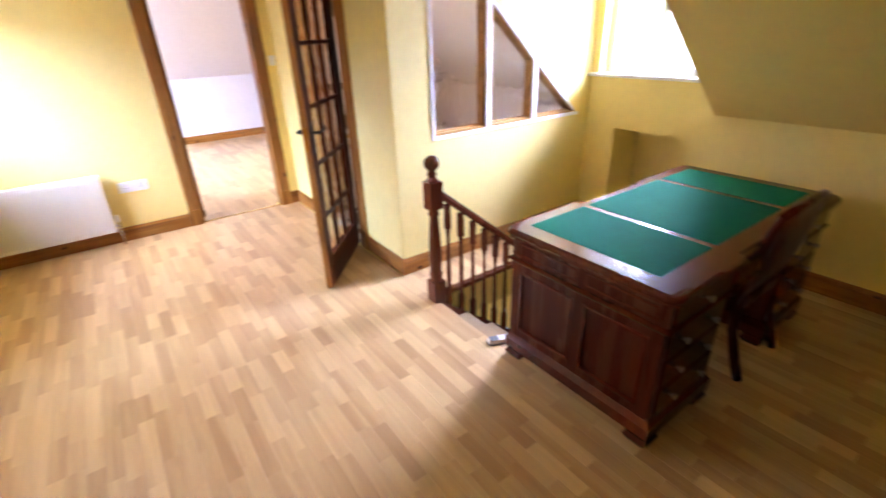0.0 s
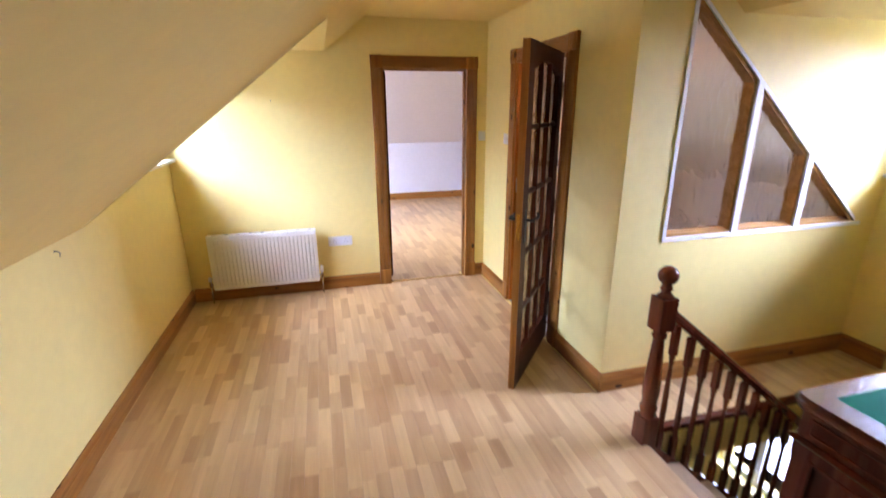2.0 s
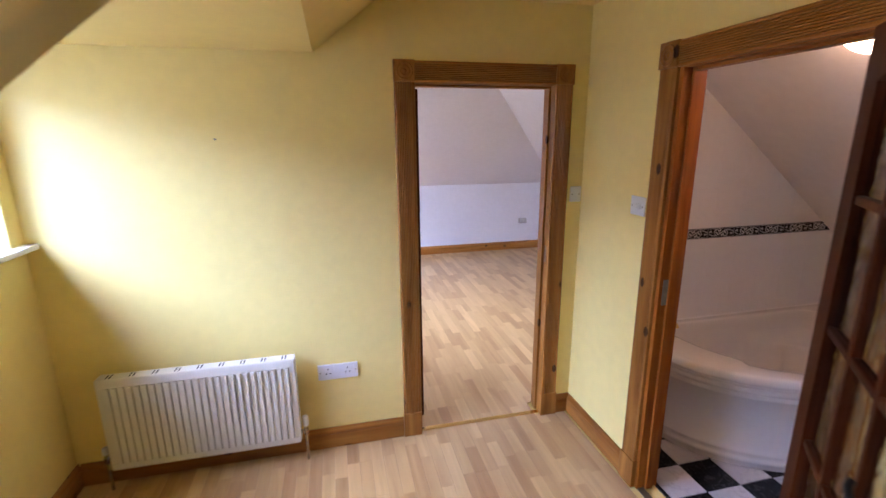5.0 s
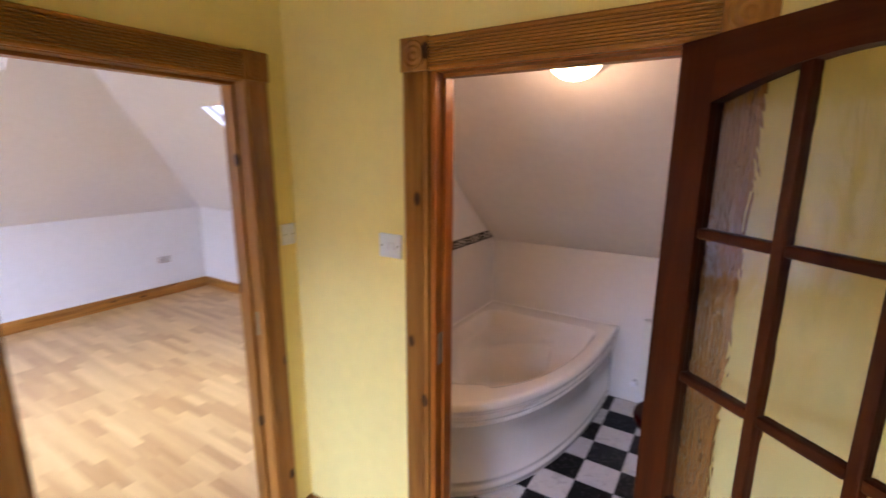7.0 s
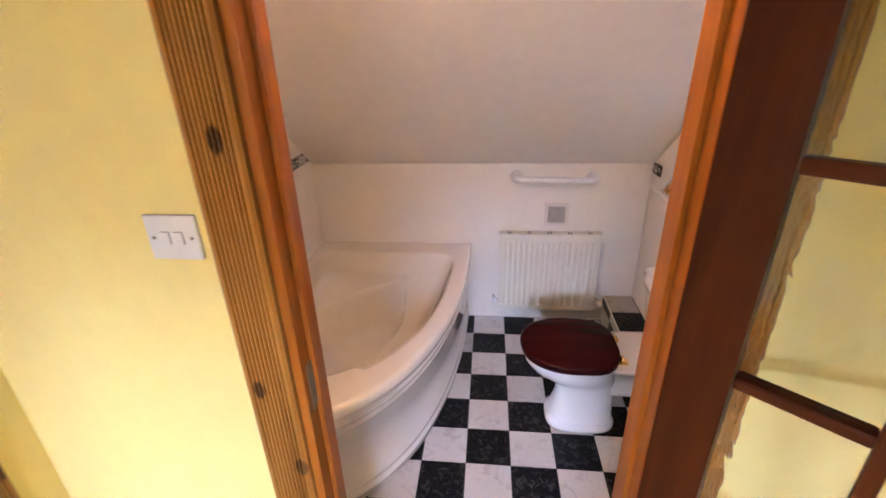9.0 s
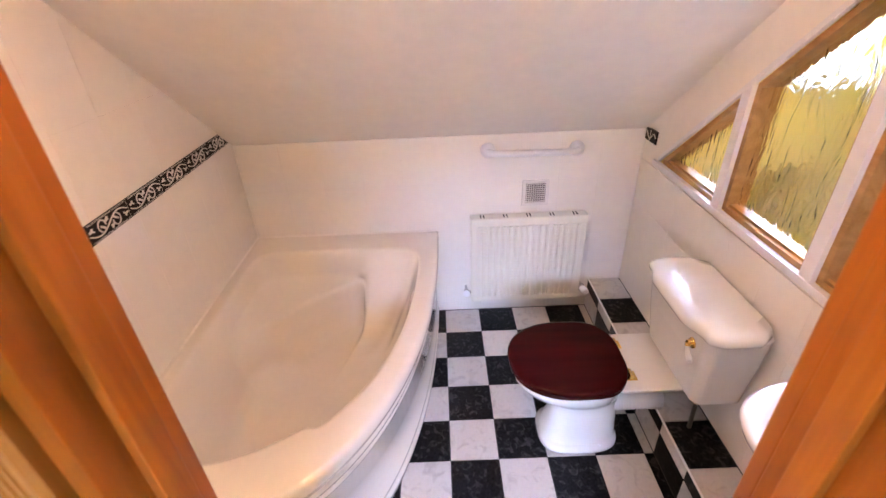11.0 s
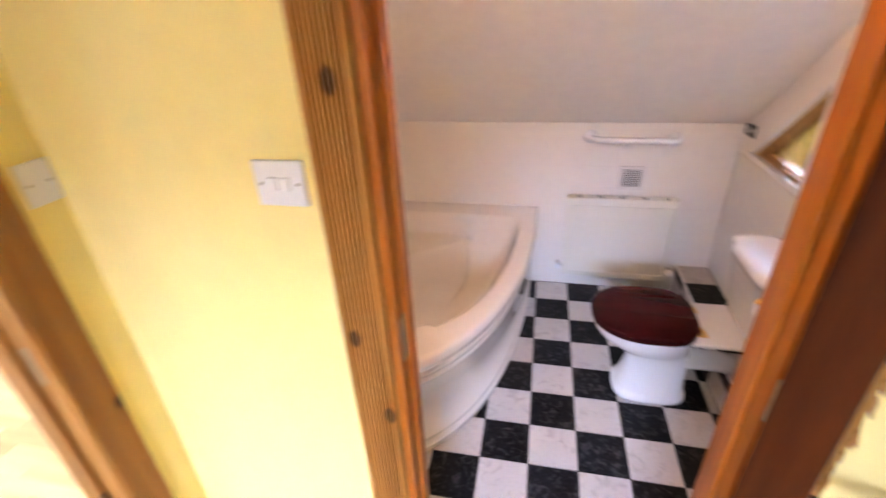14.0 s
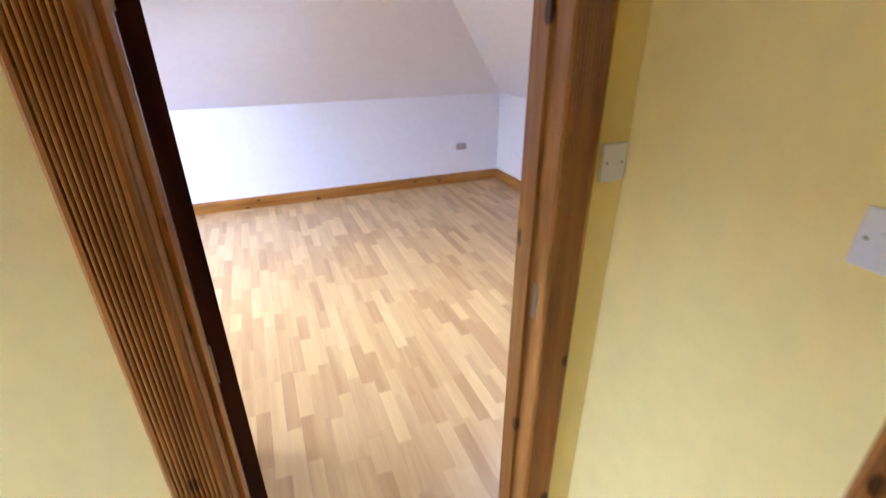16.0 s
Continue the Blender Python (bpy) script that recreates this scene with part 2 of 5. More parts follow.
LAMINATE_REST = wood("beech_laminate_rest", (0.40, 0.225, 0.090), (0.70, 0.470, 0.225), "Y", 0.30, rings=10, coat=0.12, pick="island")
CLEAR = glass("clear_glass", (1, 1, 1), 0.0)
PATTERNED = glass("patterned_glass", (0.97, 0.97, 0.95), 0.02, 0.28, 11.0)
RIPPLED = glass("rippled_door_glass", (0.98, 0.97, 0.92), 0.01, 0.15, 9.0)
LAMP_GLOW = glowing("lamp_opal_glass", (1.0, 0.60, 0.385), 66.0)


# ---- mesh helpers ----
def thing(name, place, label, category, group="", kind=""):
    ob = new(name)
    ob.location = place
    ob.empty_display_size = 0.05
    return tagged(ob, label, category, group, kind)


def link_mesh(name, bm, mats, parent=None, label=""):
    me = bpy.data.meshes.new(name)
    bm.normal_update()
    bm.to_mesh(me)
    bm.free()
    for m in mats if isinstance(mats, (list, tuple)) else [mats]:
        me.materials.append(m)
    ob = new(name, me)
    if parent is not None:
        ob.parent = parent
        if parent.type == "EMPTY":
            ob.matrix_parent_inverse = Matrix.Translation(-parent.location)
    return tagged(ob, label)


def part(name, bm, material_used, parent, label=""):
    return link_mesh(name, bm, material_used, parent, label)


def structure(name, bm, mats, label, category):
    return tagged(link_mesh(name, bm, mats), label, category, kind="structure")


def box(x0, x1, y0, y1, z0, z1, bevel=0.0, bm=None, seg=2):
    b = bmesh.new()
    bmesh.ops.create_cube(b, size=1)
    for v in b.verts:
        v.co = Vector((x0 + (v.co.x + 0.5) * (x1 - x0), y0 + (v.co.y + 0.5) * (y1 - y0), z0 + (v.co.z + 0.5) * (z1 - z0)))
    if bevel:
        bmesh.ops.bevel(b, geom=b.edges[:], offset=bevel, segments=seg, profile=0.6, affect="EDGES")
    return merge(bm, b)


def merge(bm, other, m=None):
    if m is not None:
        bmesh.ops.transform(other, matrix=m, verts=other.verts)
    if bm is None:
        return other
    me = bpy.data.meshes.new("tmp")
    other.to_mesh(me)
    other.free()
    bm.from_mesh(me)
    bpy.data.meshes.remove(me)
    return bm


def prism(poly, axis, a, b, bm=None):
    """A polygon drawn in the plane across one axis, drawn out from a to b along it."""
    put3 = {"x": lambda p, c: (c, p[0], p[1]), "y": lambda p, c: (p[0], c, p[1]), "z": lambda p, c: (p[0], p[1], c)}[axis]
    o = bmesh.new()
    va = [o.verts.new(put3(p, a)) for p in poly]
    vb = [o.verts.new(put3(p, b)) for p in poly]
    o.faces.new(va)
    o.faces.new(vb[::-1])
    for i in range(len(poly)):
        j = (i + 1) % len(poly)
        o.faces.new((va[i], vb[i], vb[j], va[j]))
    bmesh.ops.recalc_face_normals(o, faces=o.faces)
    return merge(bm, o)


def roof(plan, height, thick, bm=None):
    """A sloping slab over a plan polygon; height(x, y) is its lower face."""
    o = bmesh.new()
    va = [o.verts.new((x, y, height(x, y))) for x, y in plan]
    vb = [o.verts.new((x, y, height(x, y) + thick)) for x, y in plan]
    o.faces.new(va)
    o.faces.new(vb[::-1])
    for i in range(len(plan)):
        j = (i + 1) % len(plan)
        o.faces.new((va[i], vb[i], vb[j], va[j]))
    bmesh.ops.recalc_face_normals(o, faces=o.faces)
    return merge(bm, o)


def lathe(profile, place, n=24, bm=None, smooth=True):
    """A turned shape about the upright axis: rows of radius and height."""
    o = bmesh.new()
    rings = []
    for r, z in profile:
        rings.append([o.verts.new((r * math.cos(2 * math.pi * i / n), r * math.sin(2 * math.pi * i / n), z)) for i in range(n)])
    for a, b in zip(rings, rings[1:]):
        for i in range(n):
            j = (i + 1) % n
            o.faces.new((a[i], a[j], b[j], b[i]))
    o.faces.new(rings[0][::-1])
    o.faces.new(rings[-1])
    bmesh.ops.recalc_face_normals(o, faces=o.faces)
    if smooth:
        for f in o.faces:
            f.smooth = len(f.verts) == 4
    return merge(bm, o, place if isinstance(place, Matrix) else Matrix.Translation(place))


def tube(points, r, n=10, bm=None):
    o = bmesh.new()
    rings = []
    pts = [Vector(p) for p in points]
    for i, p in enumerate(pts):
        d = (pts[min(i + 1, len(pts) - 1)] - pts[max(i - 1, 0)]).normalized()
        q = d.to_track_quat("Z", "Y")
        rings.append([o.verts.new(p + q @ Vector((r * math.cos(2 * math.pi * k / n), r * math.sin(2 * math.pi * k / n), 0))) for k in range(n)])
    for a, b in zip(rings, rings[1:]):
        for i in range(n):
            j = (i + 1) % n
            f = o.faces.new((a[i], a[j], b[j], b[i]))
            f.smooth = True
    o.faces.new(rings[0][::-1])
    o.faces.new(rings[-1])
    bmesh.ops.recalc_face_normals(o, faces=o.faces)
    return merge(bm, o)


def by_normal(ob, test, index):
    for p in ob.data.polygons:
        if test(p.normal, p.center):
            p.material_index = index
    return ob


# ---- the plan ----
XL, XR, YF, YB, XB = -1.02, 3.66, 4.925, -1.80, 1.72
YS, YT, YE = 2.80, 2.89, 9.07        # stair face and bathroom face of the glazed wall; end of the bedroom
KNEE, PITCH, FLAT, DORMER = 1.06, 0.785, 2.385, 2.112
KNEE_W, PITCH_W = 1.085, 0.79
XFL, XFR = XL + (FLAT - KNEE_W) / PITCH_W, XR - (FLAT - KNEE) / PITCH
XDL, XDR = XL + (DORMER - KNEE_W) / PITCH_W, XR - (DORMER - KNEE) / PITCH
HX, HY0, HY1 = 1.69, 1.73, 2.41      # the stair opening
DL, DR = 3.40, 1.75                  # where the dormers begin
west_h = lambda x, y: KNEE_W + PITCH_W * (x - XL)
east_h = lambda x, y: KNEE + PITCH * (XR - x)
KNEE_S = 1.015                       # the slope over the desk starts a little lower
desk_h = lambda x, y: KNEE_S + (FLAT - KNEE_S) / (XR - XFR) * (XR - x)
north_h = lambda x, y: KNEE - 0.03 + PITCH * (YE - y)

# floor slab with the stair opening; the boards lie on it
b = box(XL, HX, YB, YF, -0.26, -0.009)
box(HX, XR, YB, HY0, -0.26, -0.009, bm=b)
box(HX, XR, HY1, YF, -0.26, -0.009, bm=b)
box(XL, XR, YF, YE, -0.26, -0.009, bm=b)
FLOOR = structure("floor", b, YELLOW, "beech laminate strip floor through landing and bedroom", "floor")

# west wall: knee wall, dormer front with its window opening, bedroom side
WW = dict(y0=3.53, y1=4.83, z0=1.27, z1=2.03)
b = box(XL - 0.25, XL, YB, YF, -0.009, KNEE_W)
box(XL - 0.25, XL, DL, YF, KNEE_W, WW["z0"], bm=b)
box(XL - 0.25, XL, DL, WW["y0"], WW["z0"], DORMER, bm=b)
box(XL - 0.25, XL, WW["y1"], YF, WW["z0"], DORMER, bm=b)
box(XL - 0.25, XL, WW["y0"], WW["y1"], WW["z1"], DORMER, bm=b)
structure("wall_west", b, YELLOW, "yellow painted knee wall below the dormer window", "wall")
b = box(XL - 0.25, XL, YF, 6.2, -0.009, 2.5)
box(XL - 0.25, XL, 7.8, YE, -0.009, 2.5, bm=b)
box(XL - 0.25, XL, 6.2, 7.8, -0.009, 0.9, bm=b)
box(XL - 0.25, XL, 6.2, 7.8, 2.15, 2.5, bm=b)
structure("wall_bedroom_west", b, WHITE_WALL, "white painted bedroom wall with a window opening", "wall")

# east wall: knee wall, dormer front with window, recess over the stairs
EW = dict(y0=1.86, y1=2.72, z0=1.245, z1=2.03)
RC = dict(y0=1.89, y1=2.52, z1=0.825)
b = box(XR, XR + 0.25, YB, RC["y0"], -0.009, KNEE)
box(XR, XR + 0.25, RC["y1"], YS + 0.02, -0.009, KNEE, bm=b)
box(XR, XR + 0.25, YS + 0.02, YE, -0.009, KNEE, bm=b)
box(XR, XR + 0.25, RC["y0"], RC["y1"], RC["z1"], KNEE, bm=b)
box(XR, XR + 0.25, DR, YS + 0.02, KNEE, EW["z0"], bm=b)
box(XR, XR + 0.25, DR, EW["y0"], EW["z0"], DORMER, bm=b)
box(XR, XR + 0.25, EW["y1"], YS + 0.02, EW["z0"], DORMER, bm=b)
box(XR, XR + 0.25, EW["y0"], EW["y1"], EW["z1"], DORMER, bm=b)
ob = structure("wall_east", b, [YELLOW, WALL_TILE, WHITE_WALL], "yellow painted knee wall with a recess over the stairs", "wall")
by_normal(ob, lambda n, c: n.x < -0.9 and c.y > 5, 2)
b = box(XR + 0.36, XR + 0.40, RC["y0"] - 0.1, RC["y1"] + 0.1, -1.2, RC["z1"] + 0.1)
box(XR + 0.25, XR + 0.36, RC["y0"] - 0.04, RC["y0"], -1.2, RC["z1"] + 0.04, bm=b)
box(XR + 0.25, XR + 0.36, RC["y1"], RC["y1"] + 0.04, -1.2, RC["z1"] + 0.04, bm=b)
box(XR + 0.25, XR + 0.36, RC["y0"], RC["y1"], RC["z1"], RC["z1"] + 0.04, bm=b)
structure("wall_recess", b, YELLOW, "yellow painted back of the wall recess", "wall")

# south wall behind the walk
structure("wall_south", box(XL - 0.25, XR + 0.25, YB - 0.2, YB, -0.009, 2.6), YELLOW, "plain yellow painted end wall", "wall")

# north wall of the landing, with the bedroom doorway
NB = YF + 0.13
BDX0, BDX1, BDZ = 0.760, 1.525, 1.985
b = box(XL, BDX0 - 0.03, YF, NB, -0.009, 2.6)
box(BDX1 + 0.03, XR, YF, NB, -0.009, 2.6, bm=b)
box(BDX0 - 0.03, BDX1 + 0.03, YF, NB, BDZ + 0.03, 2.6, bm=b)
ob = structure("wall_north", b, [YELLOW, WHITE_WALL, WALL_TILE], "yellow painted wall with the bedroom doorway and a radiator", "wall")
by_normal(ob, lambda n, c: n.y > 0.9, 1)

# wall between landing and bathroom, with the bathroom doorway
XI = XB + 0.11
TDY0, TDY1, TDZ = 3.497, 4.212, 1.985
b = box(XB, XI, YS, TDY0 - 0.03, -0.009, 2.6)
box(XB, XI, TDY1 + 0.03, YF, -0.009, 2.6, bm=b)
box(XB, XI, TDY0 - 0.03, TDY1 + 0.03, TDZ + 0.03, 2.6, bm=b)
ob = structure("wall_bathroom_door", b, [YELLOW, BATH_PAINT], "yellow painted wall with the bathroom doorway", "wall")
by_normal(ob, lambda n, c: n.x > 0.9, 1)

# glazed wall between stairs and bathroom; its opening follows the roof
IX0, IX1, IZ = 2.025, 3.50, 0.945
iw_top = lambda x: 1.385 - 0.855 * (x - 2.975)
b = box(XI, IX0, YS, YT, -0.009, 2.6)
box(IX0, XR, YS, YT, -0.009, IZ, bm=b)
prism([(IX0, iw_top(IX0)), (IX1, iw_top(IX1)), (IX1, IZ), (XR, IZ), (XR, 2.6), (IX0, 2.6)], "y", YS, YT, bm=b)
ob = structure("wall_glazed", b, [YELLOW, BATH_PAINT], "yellow painted wall with a sloping internal window", "wall")
by_normal(ob, lambda n, c: n.y > 0.9, 1)

# bedroom end wall
b = box(XL, XR, YE, YE + 0.2, -0.009, KNEE - 0.03)
structure("wall_bedroom_north", b, WHITE_WALL, "low white knee wall of the bedroom", "wall")

# ceilings
b = roof([(XL, YB), (XFL, YB), (XFL, DL), (XL, DL)], west_h, 0.12)
roof([(XDL, DL), (XFL, DL), (XFL, YF), (XDL, YF)], west_h, 0.12, bm=b)
structure("ceiling_slope_west", b, CREAM, "sloping yellow cream ceiling under the roof", "ceiling")
b = roof([(XFR, YB), (XR, YB), (XR, DR), (XFR, DR)], desk_h, 0.12)
roof([(XFR, DR), (XDR, DR), (XDR, YS), (XFR, YS)], east_h, 0.12, bm=b)
structure("ceiling_slope_east", b, CREAM, "sloping yellow cream ceiling above the desk", "ceiling")
b = roof([(XFR, YT), (XR, YT), (XR, YF), (XFR, YF)], east_h, 0.12)
structure("ceiling_slope_bathroom", b, BATH_PAINT, "sloping white painted bathroom ceiling", "ceiling")
b = box(XFL, XB, YB, YF, FLAT, FLAT + 0.12)
box(XB, XFR, YB, YS, FLAT, FLAT + 0.12, bm=b)
structure("ceiling_flat", b, CREAM, "flat cream painted ceiling of the landing", "ceiling")
structure("ceiling_bathroom_flat", box(XI, XFR, YT, YF, FLAT, FLAT + 0.12), BATH_PAINT, "narrow flat bathroom ceiling", "ceiling")
structure("ceiling_dormer_west", box(XL - 0.25, XDL, DL, YF, DORMER, DORMER + 0.1), CREAM, "flat dormer ceiling", "ceiling")
structure("ceiling_dormer_east", box(XDR, XR + 0.25, DR, YS, DORMER, DORMER + 0.1), CREAM, "flat dormer ceiling above the stairs", "ceiling")
b = prism([(XL, KNEE_W), (XL, DORMER), (XDL, DORMER)], "y", DL - 0.1, DL)
structure("wall_dormer_cheek_west", b, YELLOW, "yellow triangular cheek of the dormer", "wall")
b = prism([(XR, KNEE), (XR, DORMER), (XDR, DORMER)], "y", DR - 0.1, DR)
structure("wall_dormer_cheek_east", b, YELLOW, "yellow triangular cheek of the dormer over the stairs", "wall")

# bedroom ceiling: hipped slopes with two roof windows
YFN = YE - (FLAT - KNEE + 0.03) / PITCH
bed_h = lambda x, y: KNEE - 0.03 + (FLAT - KNEE + 0.03) / (XR - XFR) * (XR - x)
vx0, vx1, vy0, vy1 = 0.80, 1.58, YFN + 0.02, 7.53
b = roof([(XL, YE), (XL, YFN), (vx0, YFN), (vx0, YE)], north_h, 0.12)
roof([(vx0, vy1), (vx1, vy1), (vx1, YE), (vx0, YE)], north_h, 0.12, bm=b)
roof([(vx1, YFN), (XFR, YFN), (XR, YE), (vx1, YE)], north_h, 0.12, bm=b)
structure("ceiling_slope_bedroom_north", b, WHITE_WALL, "sloping white bedroom ceiling", "ceiling")
ux0, ux1, uy0, uy1 = 2.40, 2.95, 5.95, 6.66
b = roof([(XFR, NB), (XR, NB), (XR, uy0), (XFR, uy0)], bed_h, 0.12)
roof([(ux1, uy0), (XR, uy0), (XR, uy1), (ux1, uy1)], bed_h, 0.12, bm=b)
roof([(XFR, uy0), (ux0, uy0), (ux0, uy1), (XFR, uy1)], bed_h, 0.12, bm=b)
roof([(XFR, uy1), (XR, uy1), (XR, YE), (XFR, YFN)], bed_h, 0.12, bm=b)
structure("ceiling_slope_bedroom_east", b, WHITE_WALL, "sloping white bedroom ceiling with a roof window", "ceiling")
structure("ceiling_bedroom_flat", box(XL, XFR, NB, YFN, FLAT, FLAT + 0.12), WHITE_WALL, "flat white bedroom ceiling", "ceiling")

# the hall below the stairs
b = box(0.6, XR, 0.6, YF, -2.62, -2.55)
structure("floor_lower_hall", b, CARPET, "brown floor of the hall below", "floor")
b = box(0.5, 0.6, 0.6, YF, -2.55, -0.26)
box(0.5, XR, 0.5, 0.6, -2.55, -0.26, bm=b)
box(0.5, XR + 0.25, YF, YF + 0.1, -2.55, -0.26, bm=b)
box(XR, XR + 0.25, 0.6, 2.85, -2.55, -0.009, bm=b)
box(XR, XR + 0.25, 3.55, YF, -2.55, -0.26, bm=b)
box(XR, XR + 0.25, 2.85, 3.55, -2.55, -1.65, bm=b)
box(XR, XR + 0.25, 2.85, 3.55, -0.55, -0.26, bm=b)
structure("wall_lower_hall", b, YELLOW, "pale walls of the hall below the stairs", "wall")


# bright overcast distance outside the windows
HAZE = glowing("overcast_haze", (0.90, 0.96, 1.0), 4.2)
structure("backdrop_west", box(-9.1, -9.0, -6, 16, -4, 9), HAZE, "bright overcast distance", "backdrop")
HAZE_EAST = glowing("overcast_haze_east", (0.90, 0.96, 1.0), 3.6)
structure("backdrop_east", box(12.0, 12.1, -6, 16, -4, 9), HAZE_EAST, "bright overcast distance", "backdrop")


# ---- doorways, doors and skirting ----
def frame3(origin, u, n):
    """Local axes on a wall: u along it, n out of it, z up."""
    u, n = Vector(u), Vector(n)
    m = Matrix((( u.x, n.x, 0, origin[0]), (u.y, n.y, 0, origin[1]), (0, 0, 1, origin[2]), (0, 0, 0, 1)))
    return m


def fixed(bm):
    bmesh.ops.recalc_face_normals(bm, faces=bm.faces)
    return bm


def reeded(w, d, length, beads=8):
    """A board with round beads along its face, drawn along z."""
    pts = [(0, 0), (0, d * 0.75), (0.006, d), (0.013, d), (0.015, d * 0.7)]
    span = (w - 0.030) / beads
    for i in range(beads):
        for k in range(1, 5):
            a = math.pi * k / 5
            pts.append((0.015 + span * (i + 0.5) - span * 0.47 * math.cos(a), d * 0.66 + d * 0.34 * math.sin(a)))
        pts.append((0.015 + span * (i + 1), d * 0.60))
    pts += [(w - 0.013, d), (w - 0.006, d), (w, d * 0.75), (w, 0)]
    return prism(pts, "z", 0, length)


def doorway(name, origin, u, n, outer, height, opening, depth, wood_up, wood_across, label, casing=0.100):
    """Reeded pine casing with rosette blocks round an opening, and its lining through the wall."""
    m = frame3(origin, u, n)
    door = thing(name, (*origin[:2], 0), label, "door frame", kind="structure")
    top = height - casing
    for u0 in (0, outer - casing):
        b = merge(None, reeded(casing, 0.020, top - 0.150), m @ Matrix.Translation((u0, 0.001, 0.150)))
        part("casing_leg", fixed(b), wood_up, door)
        b = box(u0 - 0.003, u0 + casing + 0.003, 0.001, 0.027, 0, 0.150, 0.003)
        part("plinth_block", fixed(merge(None, b, m)), wood_up, door)
        b = box(u0 - 0.003, u0 + casing + 0.003, 0.001, 0.026, top, height + 0.003, 0.003)
        block = part("corner_block", fixed(merge(None, b, m)), wood_up, door)
        turn = m @ Matrix.Translation((u0 + casing / 2, 0.026, top + casing / 2)) @ Matrix.Rotation(radians(-90), 4, "X")
        b = lathe([(0.043, -0.002), (0.043, 0.004), (0.038, 0.006), (0.034, 0.001), (0.028, 0.001), (0.024, 0.006), (0.019, 0.006), (0.015, 0.001),
                   (0.010, 0.002), (0.006, 0.007), (0.001, 0.008)], turn, 22)
        part("rosette", fixed(b), wood_up, block)
    b = reeded(casing, 0.020, outer - 2 * casing)
    lay = Matrix(((0, 0, 1, casing), (0, 1, 0, 0.001), (-1, 0, 0, height), (0, 0, 0, 1)))
    part("casing_head", fixed(merge(None, b, m @ lay)), wood_across, door)
    a, c = opening
    for u0, u1, us in ((a - 0.03, a, a), (c, c + 0.03, c - 0.012)):
        b = box(u0, u1, -depth - 0.002, 0.002, 0, BDZ + 0.03, 0.002)
        lining = part("lining", fixed(merge(None, b, m)), REDPINE if name == "door_2" else wood_up, door)
        b = box(us, us + 0.012, -depth * 0.72, -depth * 0.36, 0, BDZ - 0.012, 0.002)
        part("door_stop", fixed(merge(None, b, m)), REDPINE if name == "door_2" else wood_up, lining)
    b = box(a, c, -depth - 0.002, 0.002, BDZ, BDZ + 0.03, 0.002)
    part("lining_head", fixed(merge(None, b, m)), REDPINE if name == "door_2" else wood_across, door)
    b = box(a + 0.0005, c - 0.0005, -depth * 0.72, -depth * 0.36, BDZ - 0.012, BDZ, 0.002)
    part("door_stop", fixed(merge(None, b, m)), wood_across, door)
    return door


D1 = doorway("door_1", (0.656, YF, 0), (1, 0, 0), (0, -1, 0), 0.966, 2.088, (BDX0 - 0.656, BDX1 - 0.656), 0.13, PINE, PINE_X,
             "knotty varnished pine door casing with rosette blocks to the bedroom")
b = box(BDX1 - 0.0015, BDX1 + 0.001, YF + 0.014, YF + 0.034, 1.00, 1.10, 0.0005)
part("strike_plate", b, STEEL, D1, "small dull brass strike plate")
b = box(BDX0, BDX1, YF + 0.005, YF + 0.035, 0.0005, 0.006, 0.002)
part("threshold_strip", b, GOLD, D1, "thin brass threshold strip")
D2 = doorway("door_2", (XB, 4.332, 0), (0, -1, 0), (-1, 0, 0), 0.990, 2.088, (4.332 - TDY1, 4.332 - TDY0), 0.11, PINE, PINE_Y,
             "knotty varnished pine door casing with rosette blocks to the bathroom")
b = box(XB + 0.015, XB + 0.04, TDY1 - 0.001, TDY1 + 0.003, 0.98, 1.10, 0.001)
part("strike_plate", merge(None, b, Matrix.Translation((0, -0.003, 0))), STEEL, D2, "dull metal strike plate")
b = box(XB + 0.0, XB + 0.035, TDY0, TDY1, 0.0005, 0.007, 0.002)
part("threshold_strip", b, STEEL, D2, "thin metal threshold strip")


